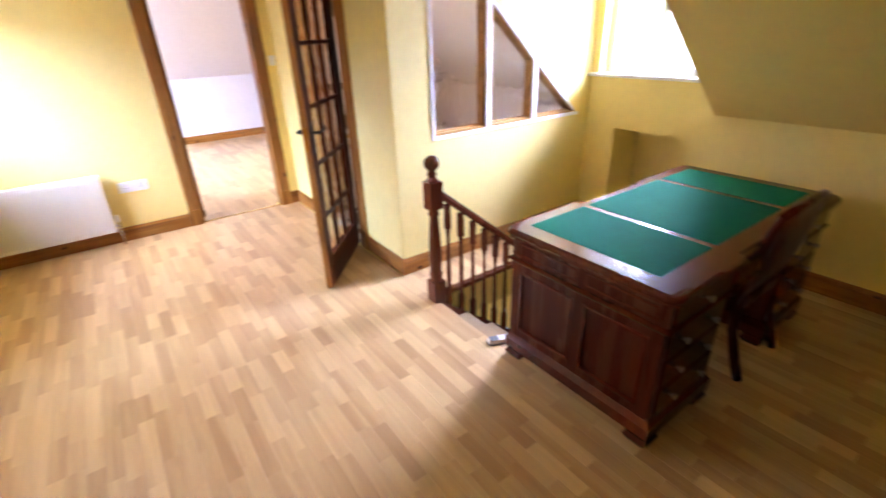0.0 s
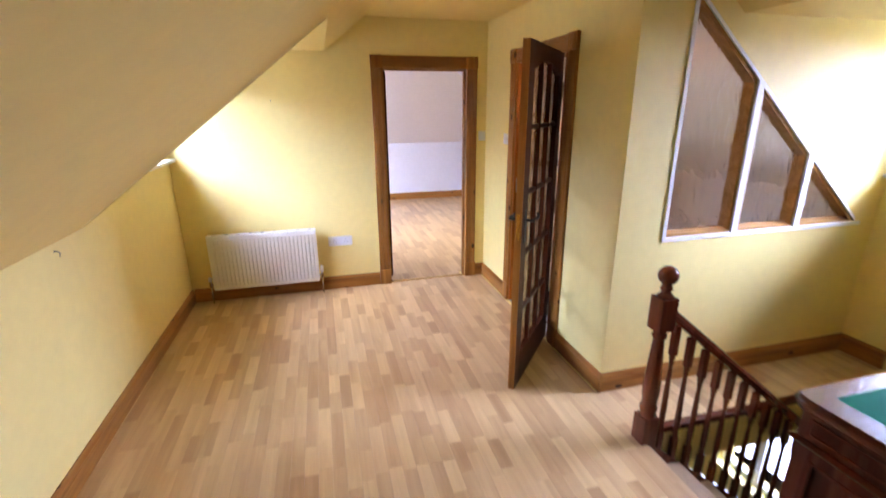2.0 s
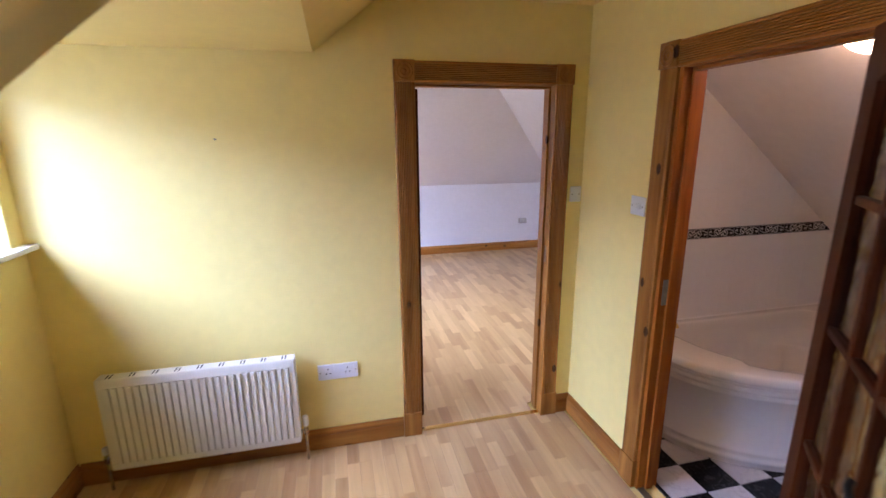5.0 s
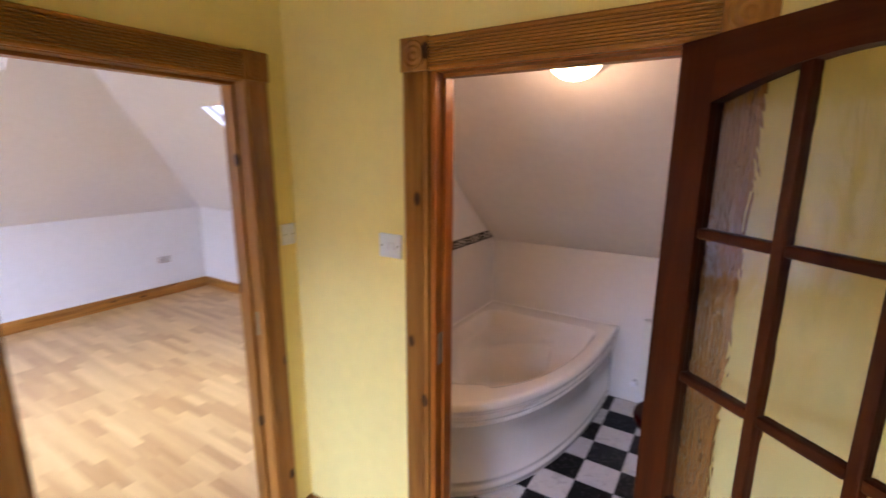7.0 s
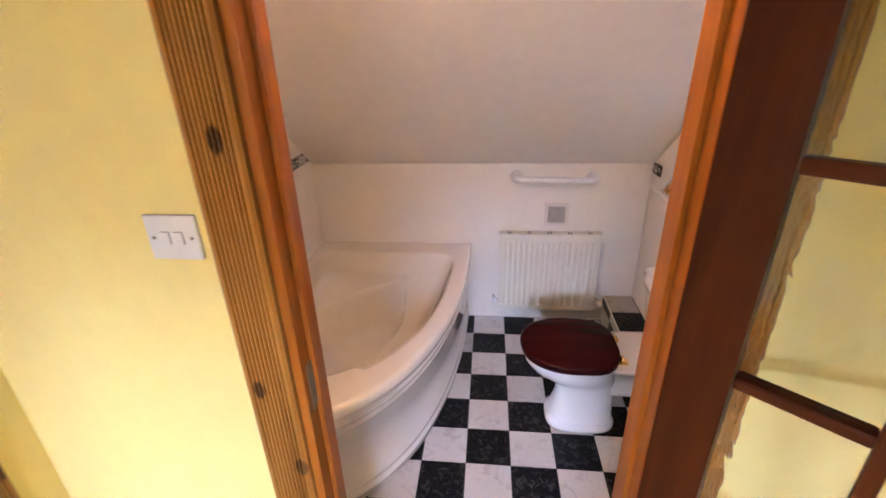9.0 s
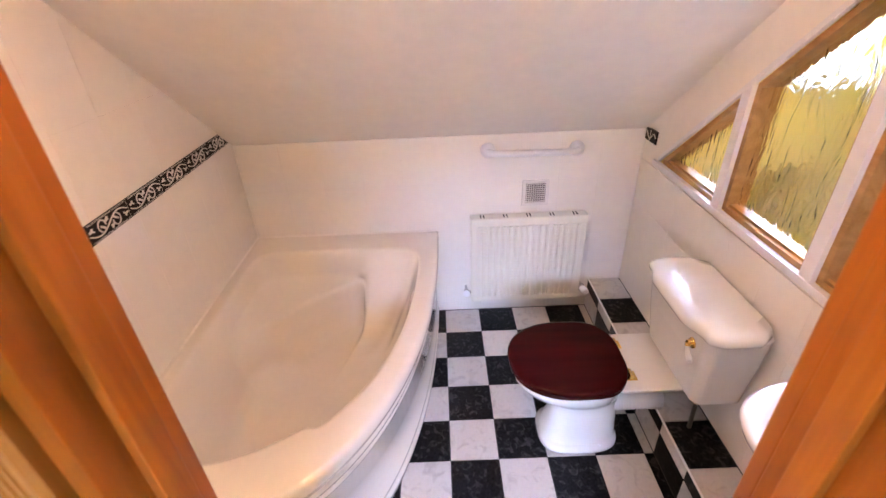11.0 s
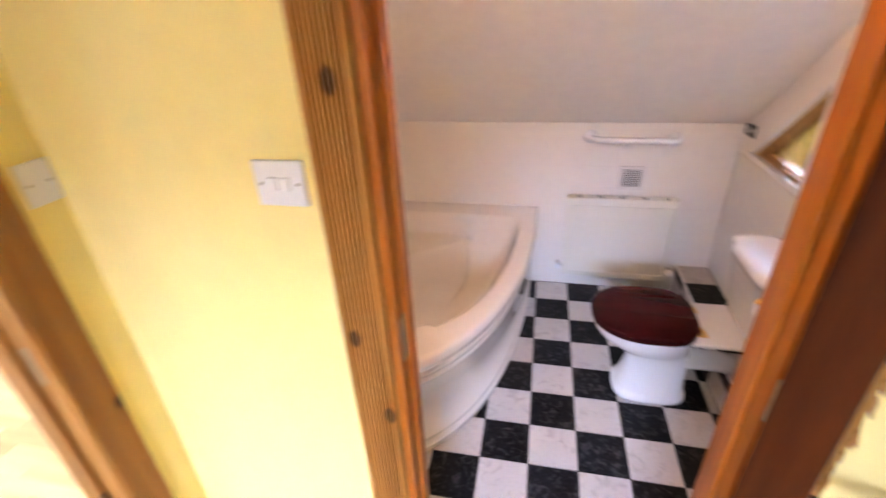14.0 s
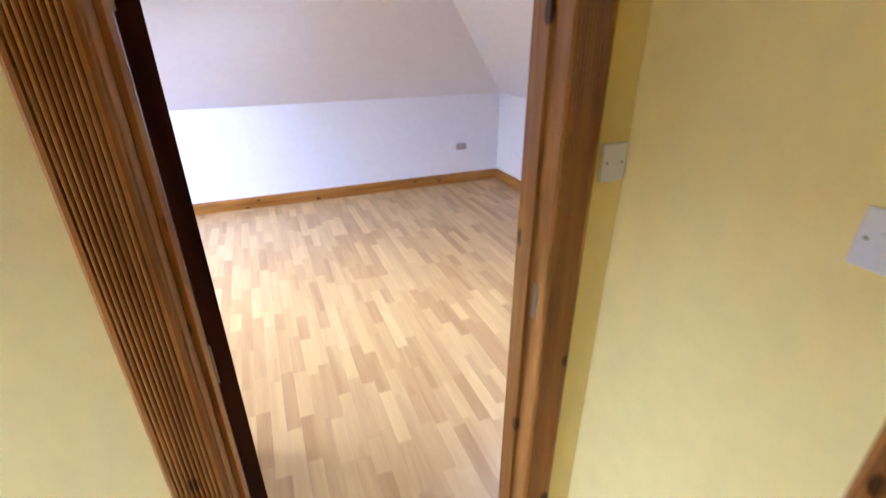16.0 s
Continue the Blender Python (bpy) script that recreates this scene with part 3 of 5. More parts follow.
def glazed_door():
    """A fifteen-pane door built from its hinge at the origin along +x; 0.755 wide, 1.972 high."""
    w, t, h = 0.755, 0.040, 1.972
    d = thing("glazed_door", (0, 0, 0), "open mahogany fifteen-pane glazed door with black iron lever handles", "door")
    s = 0.098
    part("stile", box(0, s, -t / 2, t / 2, 0.008, h, 0.002), MAHOGANY, d)
    part("stile", box(w - s, w - 0.006, -t / 2, t / 2, 0.008, h, 0.002), MAHOGANY, d)
    part("edge_lipping", box(w - 0.006, w, -t / 2 + 0.001, t / 2 - 0.001, 0.008, h, 0.001), PINE, d, "pale bare pine edge")
    rows = [0.215, 0.50, 0.85, 1.20, 1.552, 1.895]
    part("bottom_rail", box(s, w - s, -t / 2, t / 2, 0.008, rows[0], 0.002), MAHOGANY_X, d)
    inner = w - 2 * s
    # head rail with a shallow arch cut into its lower edge
    pts = [(s, h), (s, rows[5] - 0.06)]
    for i in range(1, 16):
        f = i / 16
        pts.append((s + inner * f, rows[5] - 0.06 + 0.06 * math.sin(math.pi * f)))
    pts += [(w - s, rows[5] - 0.06), (w - s, h)]
    part("head_rail", fixed(prism(pts, "y", -t / 2, t / 2)), MAHOGANY_X, d)
    bar = 0.024
    cols = [s + inner * i / 3 for i in range(4)]
    for c in cols[1:3]:
        b = box(c - bar / 2, c + bar / 2, -t / 2 + 0.004, t / 2 - 0.004, rows[0], rows[5] - 0.005, 0.006)
        part("glazing_bar", b, MAHOGANY, d)
    for r in rows[1:5]:
        for c0, c1 in zip(cols, cols[1:]):
            b = box(c0 + (bar / 2 if c0 > s + 0.01 else 0), c1 - (bar / 2 if c1 < w - s - 0.01 else 0), -t / 2 + 0.005, t / 2 - 0.005, r - bar / 2, r + bar / 2, 0.006)
            part("glazing_bar", b, MAHOGANY_X, d)
    for j in range(5):
        for i in range(3):
            x0, x1 = cols[i] + (bar / 2 if i else 0), cols[i + 1] - (bar / 2 if i < 2 else 0)
            z0, z1 = rows[j] + (bar / 2 if j else 0), rows[j + 1] - (bar / 2 if j < 4 else 0.0)
            p = part("pane", box(x0 - 0.003, x1 + 0.003, -0.002, 0.002, z0 - 0.003, z1 + 0.003), RIPPLED, d)
            p.visible_shadow = False
    for side in (-1, 1):
        y0 = side * (t / 2)
        b = box(w - 0.072, w - 0.036, min(y0, y0 + side * 0.006), max(y0, y0 + side * 0.006), 0.93, 1.12, 0.003)
        plate = part("handle_plate", b, IRON, d, "black iron backplate")
        ctr = w - 0.054
        b = tube([(ctr, y0, 1.06), (ctr, y0 + side * 0.045, 1.06)], 0.009, 10)
        tube([(ctr + 0.004, y0 + side * 0.045, 1.06), (ctr - 0.03, y0 + side * 0.050, 1.065), (ctr - 0.07, y0 + side * 0.050, 1.060), (ctr - 0.105, y0 + side * 0.047, 1.068),
              (ctr - 0.112, y0 + side * 0.040, 1.082)], 0.008, 10, bm=b)
        part("lever", b, IRON, plate)
        b = tube([(ctr, y0 + side * 0.004, 0.975), (ctr, y0 + side * 0.011, 0.975)], 0.008, 10)
        part("keyhole_cover", b, IRON, plate)
    part("latch_plate", box(w - 0.0005, w + 0.002, -0.010, 0.010, 0.955, 1.10, 0.0005), GOLD, d, "brass latch plate")
    for z in (0.22, 1.0, 1.75):
        part("hinge", lathe([(0.006, -0.05), (0.006, 0.05)], (-0.006, t / 2 + 0.002, z), 10), STEEL, d)
    return d


# inner casing of the bathroom doorway on its hinge side
part("inner_casing", box(1.8325, 1.860, 3.395, 3.494, 0.0, 2.0, 0.004), REDPINE, bpy.data.objects["door_2"])
leaf = glazed_door()
swing = math.degrees(math.atan2(2.948 - 3.500, 1.205 - 1.690))
leaf.matrix_basis = pose(1.690, 3.503, 0.010, 0, 0, swing)
tagged(leaf, group="glazed doors")
leaf2 = copy_thing(leaf, pose(BDX0 + 0.024, NB + 0.016, 0, 0, 0, 105))
for ob in leaf2.children_recursive:
    if ob.name.startswith("pane"):
        ob.visible_shadow = False
tagged(leaf2, "dark mahogany glazed door standing open into the bedroom", group="glazed doors")


def skirting(p0, p1, n, mat, h=0.122, label="varnished knotty pine skirting board"):
    p0, p1 = Vector((*p0, 0)), Vector((*p1, 0))
    run = p1 - p0
    m = Matrix(((run.normalized().x, n[0], 0, p0.x), (run.normalized().y, n[1], 0, p0.y), (0, 0, 1, 0.0005), (0, 0, 0, 1)))
    prof = [(0.0005, 0), (0.018, 0), (0.018, h * 0.66), (0.0165, h * 0.68), (0.0165, h * 0.72), (0.019, h * 0.74), (0.019, h * 0.78), (0.014, h * 0.85), (0.009, h * 0.93), (0.007, h), (0.0005, h)]
    b = prism(prof, "x", 0, run.length)
    merge(None, b, m)
    return structure("baseboard", fixed(b), mat, label, "skirting")


skirting((XL, YB), (XL, 1.46), (1, 0), PINE_Y)
skirting((XL, 2.262), (XL, YF), (1, 0), PINE_Y)
skirting((XL + 0.019, YF), (0.652, YF), (0, -1), PINE_X)
skirting((1.627, YF), (XB, YF), (0, -1), PINE_X)
skirting((XB, YF - 0.019), (XB, 4.338), (-1, 0), PINE_Y)
skirting((XB, 3.337), (XB, YS - 0.0185), (-1, 0), PINE_Y)
skirting((XB - 0.0185, YS), (XR, YS), (0, -1), PINE_X)
skirting((XR, YS - 0.0195), (XR, RC["y1"]), (-1, 0), PINE_Y)
skirting((XR, HY0 - 0.02), (XR, YB), (-1, 0), PINE_Y)
skirting((XL, YE), (XR, YE), (0, -1), PINE_X)
skirting((XR, YE - 0.0195), (XR, NB), (-1, 0), PINE_Y)
skirting((XL, NB), (XL, YE - 0.0195), (1, 0), PINE_Y)


# ---- windows ----
def window_unit(name, x, y0, y1, z0, z1, side, label):
    """A white plastic window with one mullion in the outer wall; side +1 looks east."""
    w = thing(name, (x, (y0 + y1) / 2, z0), label, "window", kind="structure")
    xa, xb = sorted((x + side * 0.10, x + side * 0.16))
    f = 0.055
    part("frame_side", box(xa, xb, y0, y0 + f, z0, z1, 0.006), PVC, w)
    part("frame_side", box(xa, xb, y1 - f, y1, z0, z1, 0.006), PVC, w)
    part("frame_rail", box(xa, xb, y0 + f, y1 - f, z0, z0 + f, 0.006), PVC, w)
    part("frame_rail", box(xa, xb, y0 + f, y1 - f, z1 - f, z1, 0.006), PVC, w)
    mid = (y0 + y1) / 2
    part("mullion", box(xa, xb, mid - f / 2, mid + f / 2, z0 + f, z1 - f, 0.006), PVC, w)
    for a, c in ((y0 + f, mid - f / 2), (mid + f / 2, y1 - f)):
        p = part("pane", box((xa + xb) / 2 - 0.003, (xa + xb) / 2 + 0.003, a - 0.004, c + 0.004, z0 + f - 0.004, z1 - f + 0.004), CLEAR, w)
        p.visible_shadow = False
    hb = tube([(xa if side > 0 else xb, mid, z0 + 0.16), ((xa if side > 0 else xb) - side * 0.03, mid, z0 + 0.16), ((xa if side > 0 else xb) - side * 0.032, mid, z0 + 0.27)], 0.008, 8)
    part("window_handle", hb, PVC, w)
    return w


W1 = window_unit("window_1", XL, WW["y0"], WW["y1"], WW["z0"], WW["z1"], -1, "white plastic dormer window over the landing")
part("window_sill", box(XL - 0.10, XL + 0.055, DL + 0.002, YF - 0.002, WW["z0"] - 0.022, WW["z0"] + 0.003, 0.006), GLOSS_WHITE, W1, "glossy white painted sill board")
W2 = window_unit("window_2", XR, EW["y0"], EW["y1"], EW["z0"], EW["z1"], 1, "white plastic dormer window above the stairs")
part("window_sill", box(XR - 0.045, XR + 0.10, DR + 0.002, YS - 0.002, EW["z0"] - 0.022, EW["z0"] + 0.003, 0.006), GLOSS_WHITE, W2, "glossy white painted sill board")
W3 = window_unit("window_3", XL, 6.2, 7.8, 0.9, 2.15, -1, "white plastic bedroom window")
W4 = window_unit("window_4", XR, 2.85, 3.55, -1.65, -0.55, 1, "white plastic window of the hall below")

# internal window of three panes under the roof slope
IW = thing("internal_window", (2.7, (YS + YT) / 2, IZ), "three-pane internal window of patterned glass following the roof slope", "window", kind="structure")
fw = 0.032
mull = ((2.492, 2.535), (2.965, 3.008))


def band(x0, x1, lo, hi, y0, y1):
    """An upright strip between two heights that may slope along x."""
    return fixed(prism([(x0, lo(x0)), (x1, lo(x1)), (x1, hi(x1)), (x0, hi(x0))], "y", y0, y1))


flat0 = lambda z: (lambda x: z)
down = lambda d: (lambda x: iw_top(x) - d)
for y0, y1 in ((YS - 0.006, YS + 0.006), (YT - 0.006, YT + 0.012)):
    part("white_trim", band(IX0 - 0.012, IX0 + 0.010, flat0(IZ - 0.016), down(-0.010), y0, y1), GLOSS_WHITE, IW)
    part("white_trim", band(IX0 + 0.010, IX1 - 0.03, down(0.004), down(-0.018), y0 + 0.0015, y1 - 0.0015), GLOSS_WHITE, IW)
    part("white_trim", band(IX0 + 0.010, IX1 + 0.02, flat0(IZ - 0.018), flat0(IZ + 0.006), y0 - 0.001, y1 + 0.001), GLOSS_WHITE, IW)
for a, c in mull:
    part("mullion", band(a, c, flat0(IZ + 0.006), down(0.004), YS - 0.0045, YT + 0.009), GLOSS_WHITE, IW)
for x0, x1 in ((IX0 + 0.002, mull[0][0]), (mull[0][1], mull[1][0]), (mull[1][1], IX1 - 0.045)):
    k = 0.020
    end = x1 == IX1 - 0.045
    part("lining_upright", band(x0, x0 + k, flat0(IZ + 0.008), down(0.004), YS + 0.008, YT - 0.008), OAK, IW)
    if not end:
        part("lining_upright", band(x1 - k, x1, flat0(IZ + 0.008), down(0.004), YS + 0.008, YT - 0.008), OAK, IW)
    part("lining_sill", band(x0 + k, x1 - (0 if end else k), flat0(IZ + 0.004), flat0(IZ + 0.024), YS + 0.008, YT - 0.008), OAK, IW)
    part("lining_head", band(x0 + k, x1 - (0.01 if end else k), down(0.030), down(0.004), YS + 0.0085, YT - 0.0085), OAK, IW)
    part("glass_bead", band(x0 + k, x1 - (0.02 if end else k), flat0(IZ + 0.024), flat0(IZ + 0.034), YS + 0.030, YT - 0.020), OAK, IW)
    p = part("pane", band(x0 + k - 0.003, x1 - (0.03 if end else k - 0.003), flat0(IZ + 0.022), down(0.028), YS + 0.040, YS + 0.046), PATTERNED, IW)
    p.visible_shadow = False

# roof windows of the bedroom
for name, plan, hf in (("window_5", (vx0, vx1, vy0, vy1), north_h), ("window_6", (ux0, ux1, uy0, uy1), bed_h)):
    x0, x1, y0, y1 = plan
    w = thing(name, ((x0 + x1) / 2, (y0 + y1) / 2, hf(x0, y1)), "roof window in the white sloping bedroom ceiling", "window", kind="structure")
    e = 0.04
    for q in ([(x0, y0), (x0 + e, y0), (x0 + e, y1), (x0, y1)], [(x1 - e, y0), (x1, y0), (x1, y1), (x1 - e, y1)],
              [(x0 + e, y0), (x1 - e, y0), (x1 - e, y0 + e), (x0 + e, y0 + e)], [(x0 + e, y1 - e), (x1 - e, y1 - e), (x1 - e, y1), (x0 + e, y1)]):
        part("frame_rail", roof(q, lambda x, y, hf=hf: hf(x, y) + 0.06, 0.05), PVC, w)
    p = part("pane", roof([(x0 + e, y0 + e), (x1 - e, y0 + e), (x1 - e, y1 - e), (x0 + e, y1 - e)], lambda x, y, hf=hf: hf(x, y) + 0.08, 0.006), CLEAR, w)
    p.visible_shadow = False


# ---- stairs and balustrade ----
GO, RISE = 0.235, 0.190
stairs = thing("staircase", (HX, (HY0 + HY1) / 2, 0), "carpeted staircase going down between landing and hall", "staircase", kind="structure")
for i in range(1, 9):
    x0 = HX + (i - 1) * GO
    part("tread", box(x0 - 0.015, x0 + GO + 0.02, HY0 + 0.002, HY1 - 0.052, -i * RISE - 0.03, -i * RISE, 0.008), CARPET, stairs)
    part("riser", box(x0 + 0.001, x0 + 0.018, HY0 + 0.002, HY1 - 0.052, -i * RISE, -(i - 1) * RISE - (0.03 if i > 1 else 0.012)), CARPET, stairs)
sl = RISE / GO
s_top = lambda x: -0.035 - sl * (x - 1.745)
part("string", fixed(prism([(1.745, s_top(1.745)), (3.60, s_top(3.60)), (3.60, s_top(3.60) - 0.25), (1.745, s_top(1.745) - 0.25)], "y", HY1 - 0.050, HY1 - 0.004)), RED_RAIL, stairs, "dark red stair string")
part("landing_nosing", box(1.755, XR - 0.001, HY1 - 0.003, HY1 + 0.045, -0.030, 0.004, 0.006), RED_RAIL, stairs, "dark red landing nosing")

bal = thing("balustrade", (1.70, 2.365, 0), "polished dark mahogany stair balustrade with a turned newel post", "balustrade")
NX, NY = 1.700, 2.368
nw = 0.044
newel = part("newel_post", box(NX - nw, NX + nw, NY - nw, NY + nw, -0.30, 0.150, 0.004), RED_RAIL, bal)
b = lathe([(0.040, 0.148), (0.043, 0.160), (0.036, 0.175), (0.043, 0.190), (0.043, 0.205), (0.032, 0.218), (0.038, 0.232), (0.034, 0.244), (0.040, 0.262), (0.042, 0.300), (0.040, 0.380),
           (0.034, 0.470), (0.028, 0.560), (0.026, 0.590), (0.034, 0.602), (0.034, 0.614), (0.028, 0.626), (0.036, 0.642)], (NX, NY, 0), 24)
part("newel_shaft", b, RED_RAIL, newel)
b = box(NX - nw, NX + nw, NY - nw, NY + nw, 0.640, 0.810, 0.006)
part("newel_block", b, RED_RAIL, newel)
ball = [(0.036, 0.809), (0.038, 0.818), (0.026, 0.828), (0.022, 0.842), (0.030, 0.850), (0.026, 0.858)]
ball += [(0.0465 * math.cos(a), 0.916 + 0.0465 * math.sin(a)) for a in [radians(v) for v in range(-60, 90, 12)]] + [(0.002, 0.9625)]
part("newel_ball", lathe(ball, (NX, NY, 0), 28), RED_RAIL, newel, "turned ball finial")
r_top = lambda x: 0.745 - sl * (x - 1.745)
prof = [(-0.030, 0.0), (-0.032, -0.020), (-0.024, -0.034), (-0.026, -0.050), (0.026, -0.050), (0.024, -0.034), (0.032, -0.020), (0.030, 0.0), (0.018, 0.010), (-0.018, 0.010)]
o = bmesh.new()
ends = [[o.verts.new((x, HY1 - 0.027 + p, r_top(x) + q)) for p, q in prof] for x in (NX + nw, 3.55)]
for i in range(len(prof)):
    j = (i + 1) % len(prof)
    o.faces.new((ends[0][i], ends[0][j], ends[1][j], ends[1][i]))
o.faces.new(ends[0])
o.faces.new(ends[1][::-1])
part("handrail", fixed(o), RED_RAIL, bal)


def baluster_mesh():
    hgt = 0.735
    o = box(-0.016, 0.016, -0.016, 0.016, 0, 0.135, 0.002)
    lathe([(0.015, 0.134), (0.018, 0.142), (0.012, 0.152), (0.017, 0.162), (0.013, 0.172), (0.0155, 0.200), (0.016, 0.260), (0.014, 0.360), (0.011, 0.470), (0.0095, 0.520), (0.014, 0.530),
           (0.010, 0.540), (0.017, 0.552), (0.012, 0.562), (0.016, 0.572)], (0, 0, 0), 12, bm=o)
    box(-0.016, 0.016, -0.016, 0.016, 0.570, hgt, 0.002, bm=o)
    return o


first = part("baluster", baluster_mesh(), RED_RAIL, bal)
for i in range(17):
    x = 1.812 + 0.103 * i
    ob = first if i == 0 else new("baluster", first.data)
    ob.parent, ob.matrix_parent_inverse = bal, Matrix.Translation(-bal.location)
    ob.location = (x, HY1 - 0.027, s_top(x) - 0.010)


# ---- radiators, switches, small wall things ----
def radiator(w, h, place, turn, ribs, label, from_wall=False):
    """A pressed-steel panel radiator; its back is at y = 0 and its face looks to -y."""
    r = thing("radiator", (0, 0, 0), label, "radiator", "panel radiators")
    prof, step = [], (w - 0.05) / ribs
    for i in range(ribs):
        x = 0.025 + step * i
        prof += [(x, 0.0), (x + step * 0.22, 0.0), (x + step * 0.36, -0.011), (x + step * 0.78, -0.011), (x + step * 0.92, 0.0)]
    prof = [(0.0, 0.012), (0.0, 0.002), (0.006, -0.001)] + prof + [(w - 0.006, -0.001), (w, 0.002), (w, 0.012)]
    b = fixed(prism([(x, y - 0.088) for x, y in prof], "z", 0.035, h - 0.045))
    box(0, w, -0.092, -0.074, 0, 0.036, 0.006, bm=b)
    box(0, w, -0.092, -0.074, h - 0.046, h - 0.004, 0.006, bm=b)
    part("front_panel", b, ENAMEL, r)
    part("back_panel", box(0.01, w - 0.01, -0.045, -0.033, 0.01, h - 0.02, 0.004), ENAMEL, r)
    for x in (-0.003, w - 0.002):
        part("side_cap", box(x, x + 0.005, -0.088, -0.030, 0.01, h - 0.002, 0.002), ENAMEL, r)
    b = box(0, w, -0.090, -0.028, h - 0.008, h, 0.003)
    grille = part("top_grille", b, ENAMEL, r)
    for i in range(5 if w < 0.7 else 9):
        x = w * (i + 0.5) / (5 if w < 0.7 else 9)
        for k in (-0.008, 0.008):
            part("slot", box(x + k - 0.003, x + k + 0.003, -0.078, -0.040, h - 0.002, h + 0.0006), DARK_GAP, grille)
    for x in (0.06, w - 0.06):
        part("bracket", box(x - 0.015, x + 0.015, -0.034, -0.001, 0.08, h - 0.08, 0.002), ENAMEL, r)
    for x, tall in ((-0.028, False), (w + 0.028, True)):
        b = lathe([(0.013, 0.030), (0.013, 0.062), (0.009, 0.066), (0.009, 0.072 if from_wall else 0.080)], (x, -0.06, 0), 14)
        tube([(x, -0.06, 0.048), (0.004 if x < 0 else w - 0.004, -0.06, 0.048)], 0.009, 10, bm=b)
        valve = part("valve", b, CHROME, r, "dull chrome radiator valve")
        if from_wall:
            q = Matrix.Translation((x, -0.066, 0.048)) @ Matrix.Rotation(radians(72), 4, "X")
            part("valve_cap", lathe([(0.010, 0.0), (0.017, 0.004), (0.019, 0.02), (0.017, 0.07 if tall else 0.025), (0.010, 0.076 if tall else 0.03)], q, 16), SWITCH, valve, "white ribbed valve cap")
            part("pipe", tube([(x, -0.055, 0.048), (x, 0.004, 0.048)], 0.0075, 10), CHROME, r)
            continue
        part("valve_cap", lathe([(0.010, 0.078), (0.016, 0.082), (0.017, 0.10), (0.015, 0.135 if tall else 0.112), (0.010, 0.14 if tall else 0.116)], (x, -0.06, 0), 16), SWITCH, valve, "white ribbed valve cap")
        part("pipe", tube([(x, -0.06, 0.032), (x, -0.06, -place[2] + 0.001)], 0.0075, 10), CHROME, r)
    r.matrix_basis = pose(*place, 0, 0, turn)
    return r


radiator(0.895, 0.492, (-0.815, YF - 0.019, 0.130), 0, 26, "long white pressed-steel radiator on yellow wall beside the pine doorway")
radiator(0.605, 0.525, (XR - 0.006, 3.760, 0.122), -90, 17, "small white pressed-steel radiator beside the toilet", True)


def plate(name, origin, u, n, w, h, rockers, label, category):
    m = frame3(origin, u, n)
    s = thing(name, origin, label, category)
    part("faceplate", fixed(merge(None, box(0, w, 0.0008, 0.010, 0, h, 0.004), m)), SWITCH, s)
    for i in range(rockers):
        c = w / 2 + (i - (rockers - 1) / 2) * 0.026
        part("rocker", fixed(merge(None, box(c - 0.009, c + 0.009, 0.009, 0.014, h / 2 - 0.013, h / 2 + 0.013, 0.002), m)), SWITCH, s)
    for c in (0.013, w - 0.013):
        part("screw", fixed(merge(None, lathe([(0.0035, 0), (0.0035, 0.0015)], Matrix.Translation((c, 0.0096, h / 2)) @ Matrix.Rotation(radians(-90), 4, "X"), 8), m)), STEEL, s)
    return s


plate("light_switch", (1.645, YF, 1.356), (1, 0, 0), (0, -1, 0), 0.068, 0.088, 0, "white blank switch plate between pine casing and corner", "switch")
plate("light_switch", (XB, 4.455, 1.360), (0, -1, 0), (-1, 0, 0), 0.100, 0.088, 2, "white two-gang light switch beside the bathroom casing", "switch")
so = plate("wall_socket", (0.188, YF, 0.425), (1, 0, 0), (0, -1, 0), 0.216, 0.090, 0, "white double wall socket beside the radiator", "socket")
for c in (0.055, 0.160):
    for dx, dz in ((0, 0.022), (-0.011, -0.002), (0.011, -0.002)):
        part("pin_hole", box(0.188 + c + dx - 0.003, 0.188 + c + dx + 0.003, YF - 0.0106, YF - 0.0098, 0.470 + dz - 0.004 - 0.005, 0.470 + dz + 0.004 - 0.005), DARK_GAP, so)
    part("rocker", box(0.188 + c + 0.022, 0.188 + c + 0.034, YF - 0.014, YF - 0.009, 0.478, 0.500, 0.002), SWITCH, so)
steel_plate = plate("wall_socket", (3.098, YE, 0.406), (1, 0, 0), (0, -1, 0), 0.130, 0.078, 0, "brushed steel socket plate on the bedroom knee wall", "socket")
for ob in steel_plate.children_recursive:
    ob.data.materials[0] = CHROME
nl = thing("nail", (-0.182, YF, 1.719), "small bent steel nail in yellow painted wall", "nail")
part("shank", tube([(-0.182, YF + 0.01, 1.719), (-0.182, YF - 0.016, 1.721)], 0.0025, 8), STEEL, nl)
part("head", lathe([(0.005, 0), (0.005, 0.002)], Matrix.Translation((-0.182, YF - 0.016, 1.721)) @ Matrix.Rotation(radians(90), 4, "X"), 8), STEEL, nl)
hk = thing("hook", (XL, 3.077, 1.065), "small dark metal hook under the sloping ceiling", "hook")
part("shank", tube([(XL - 0.005, 3.077, 1.05), (XL + 0.014, 3.077, 1.05), (XL + 0.022, 3.077, 1.040), (XL + 0.020, 3.077, 1.026)], 0.003, 8), STEEL, hk)

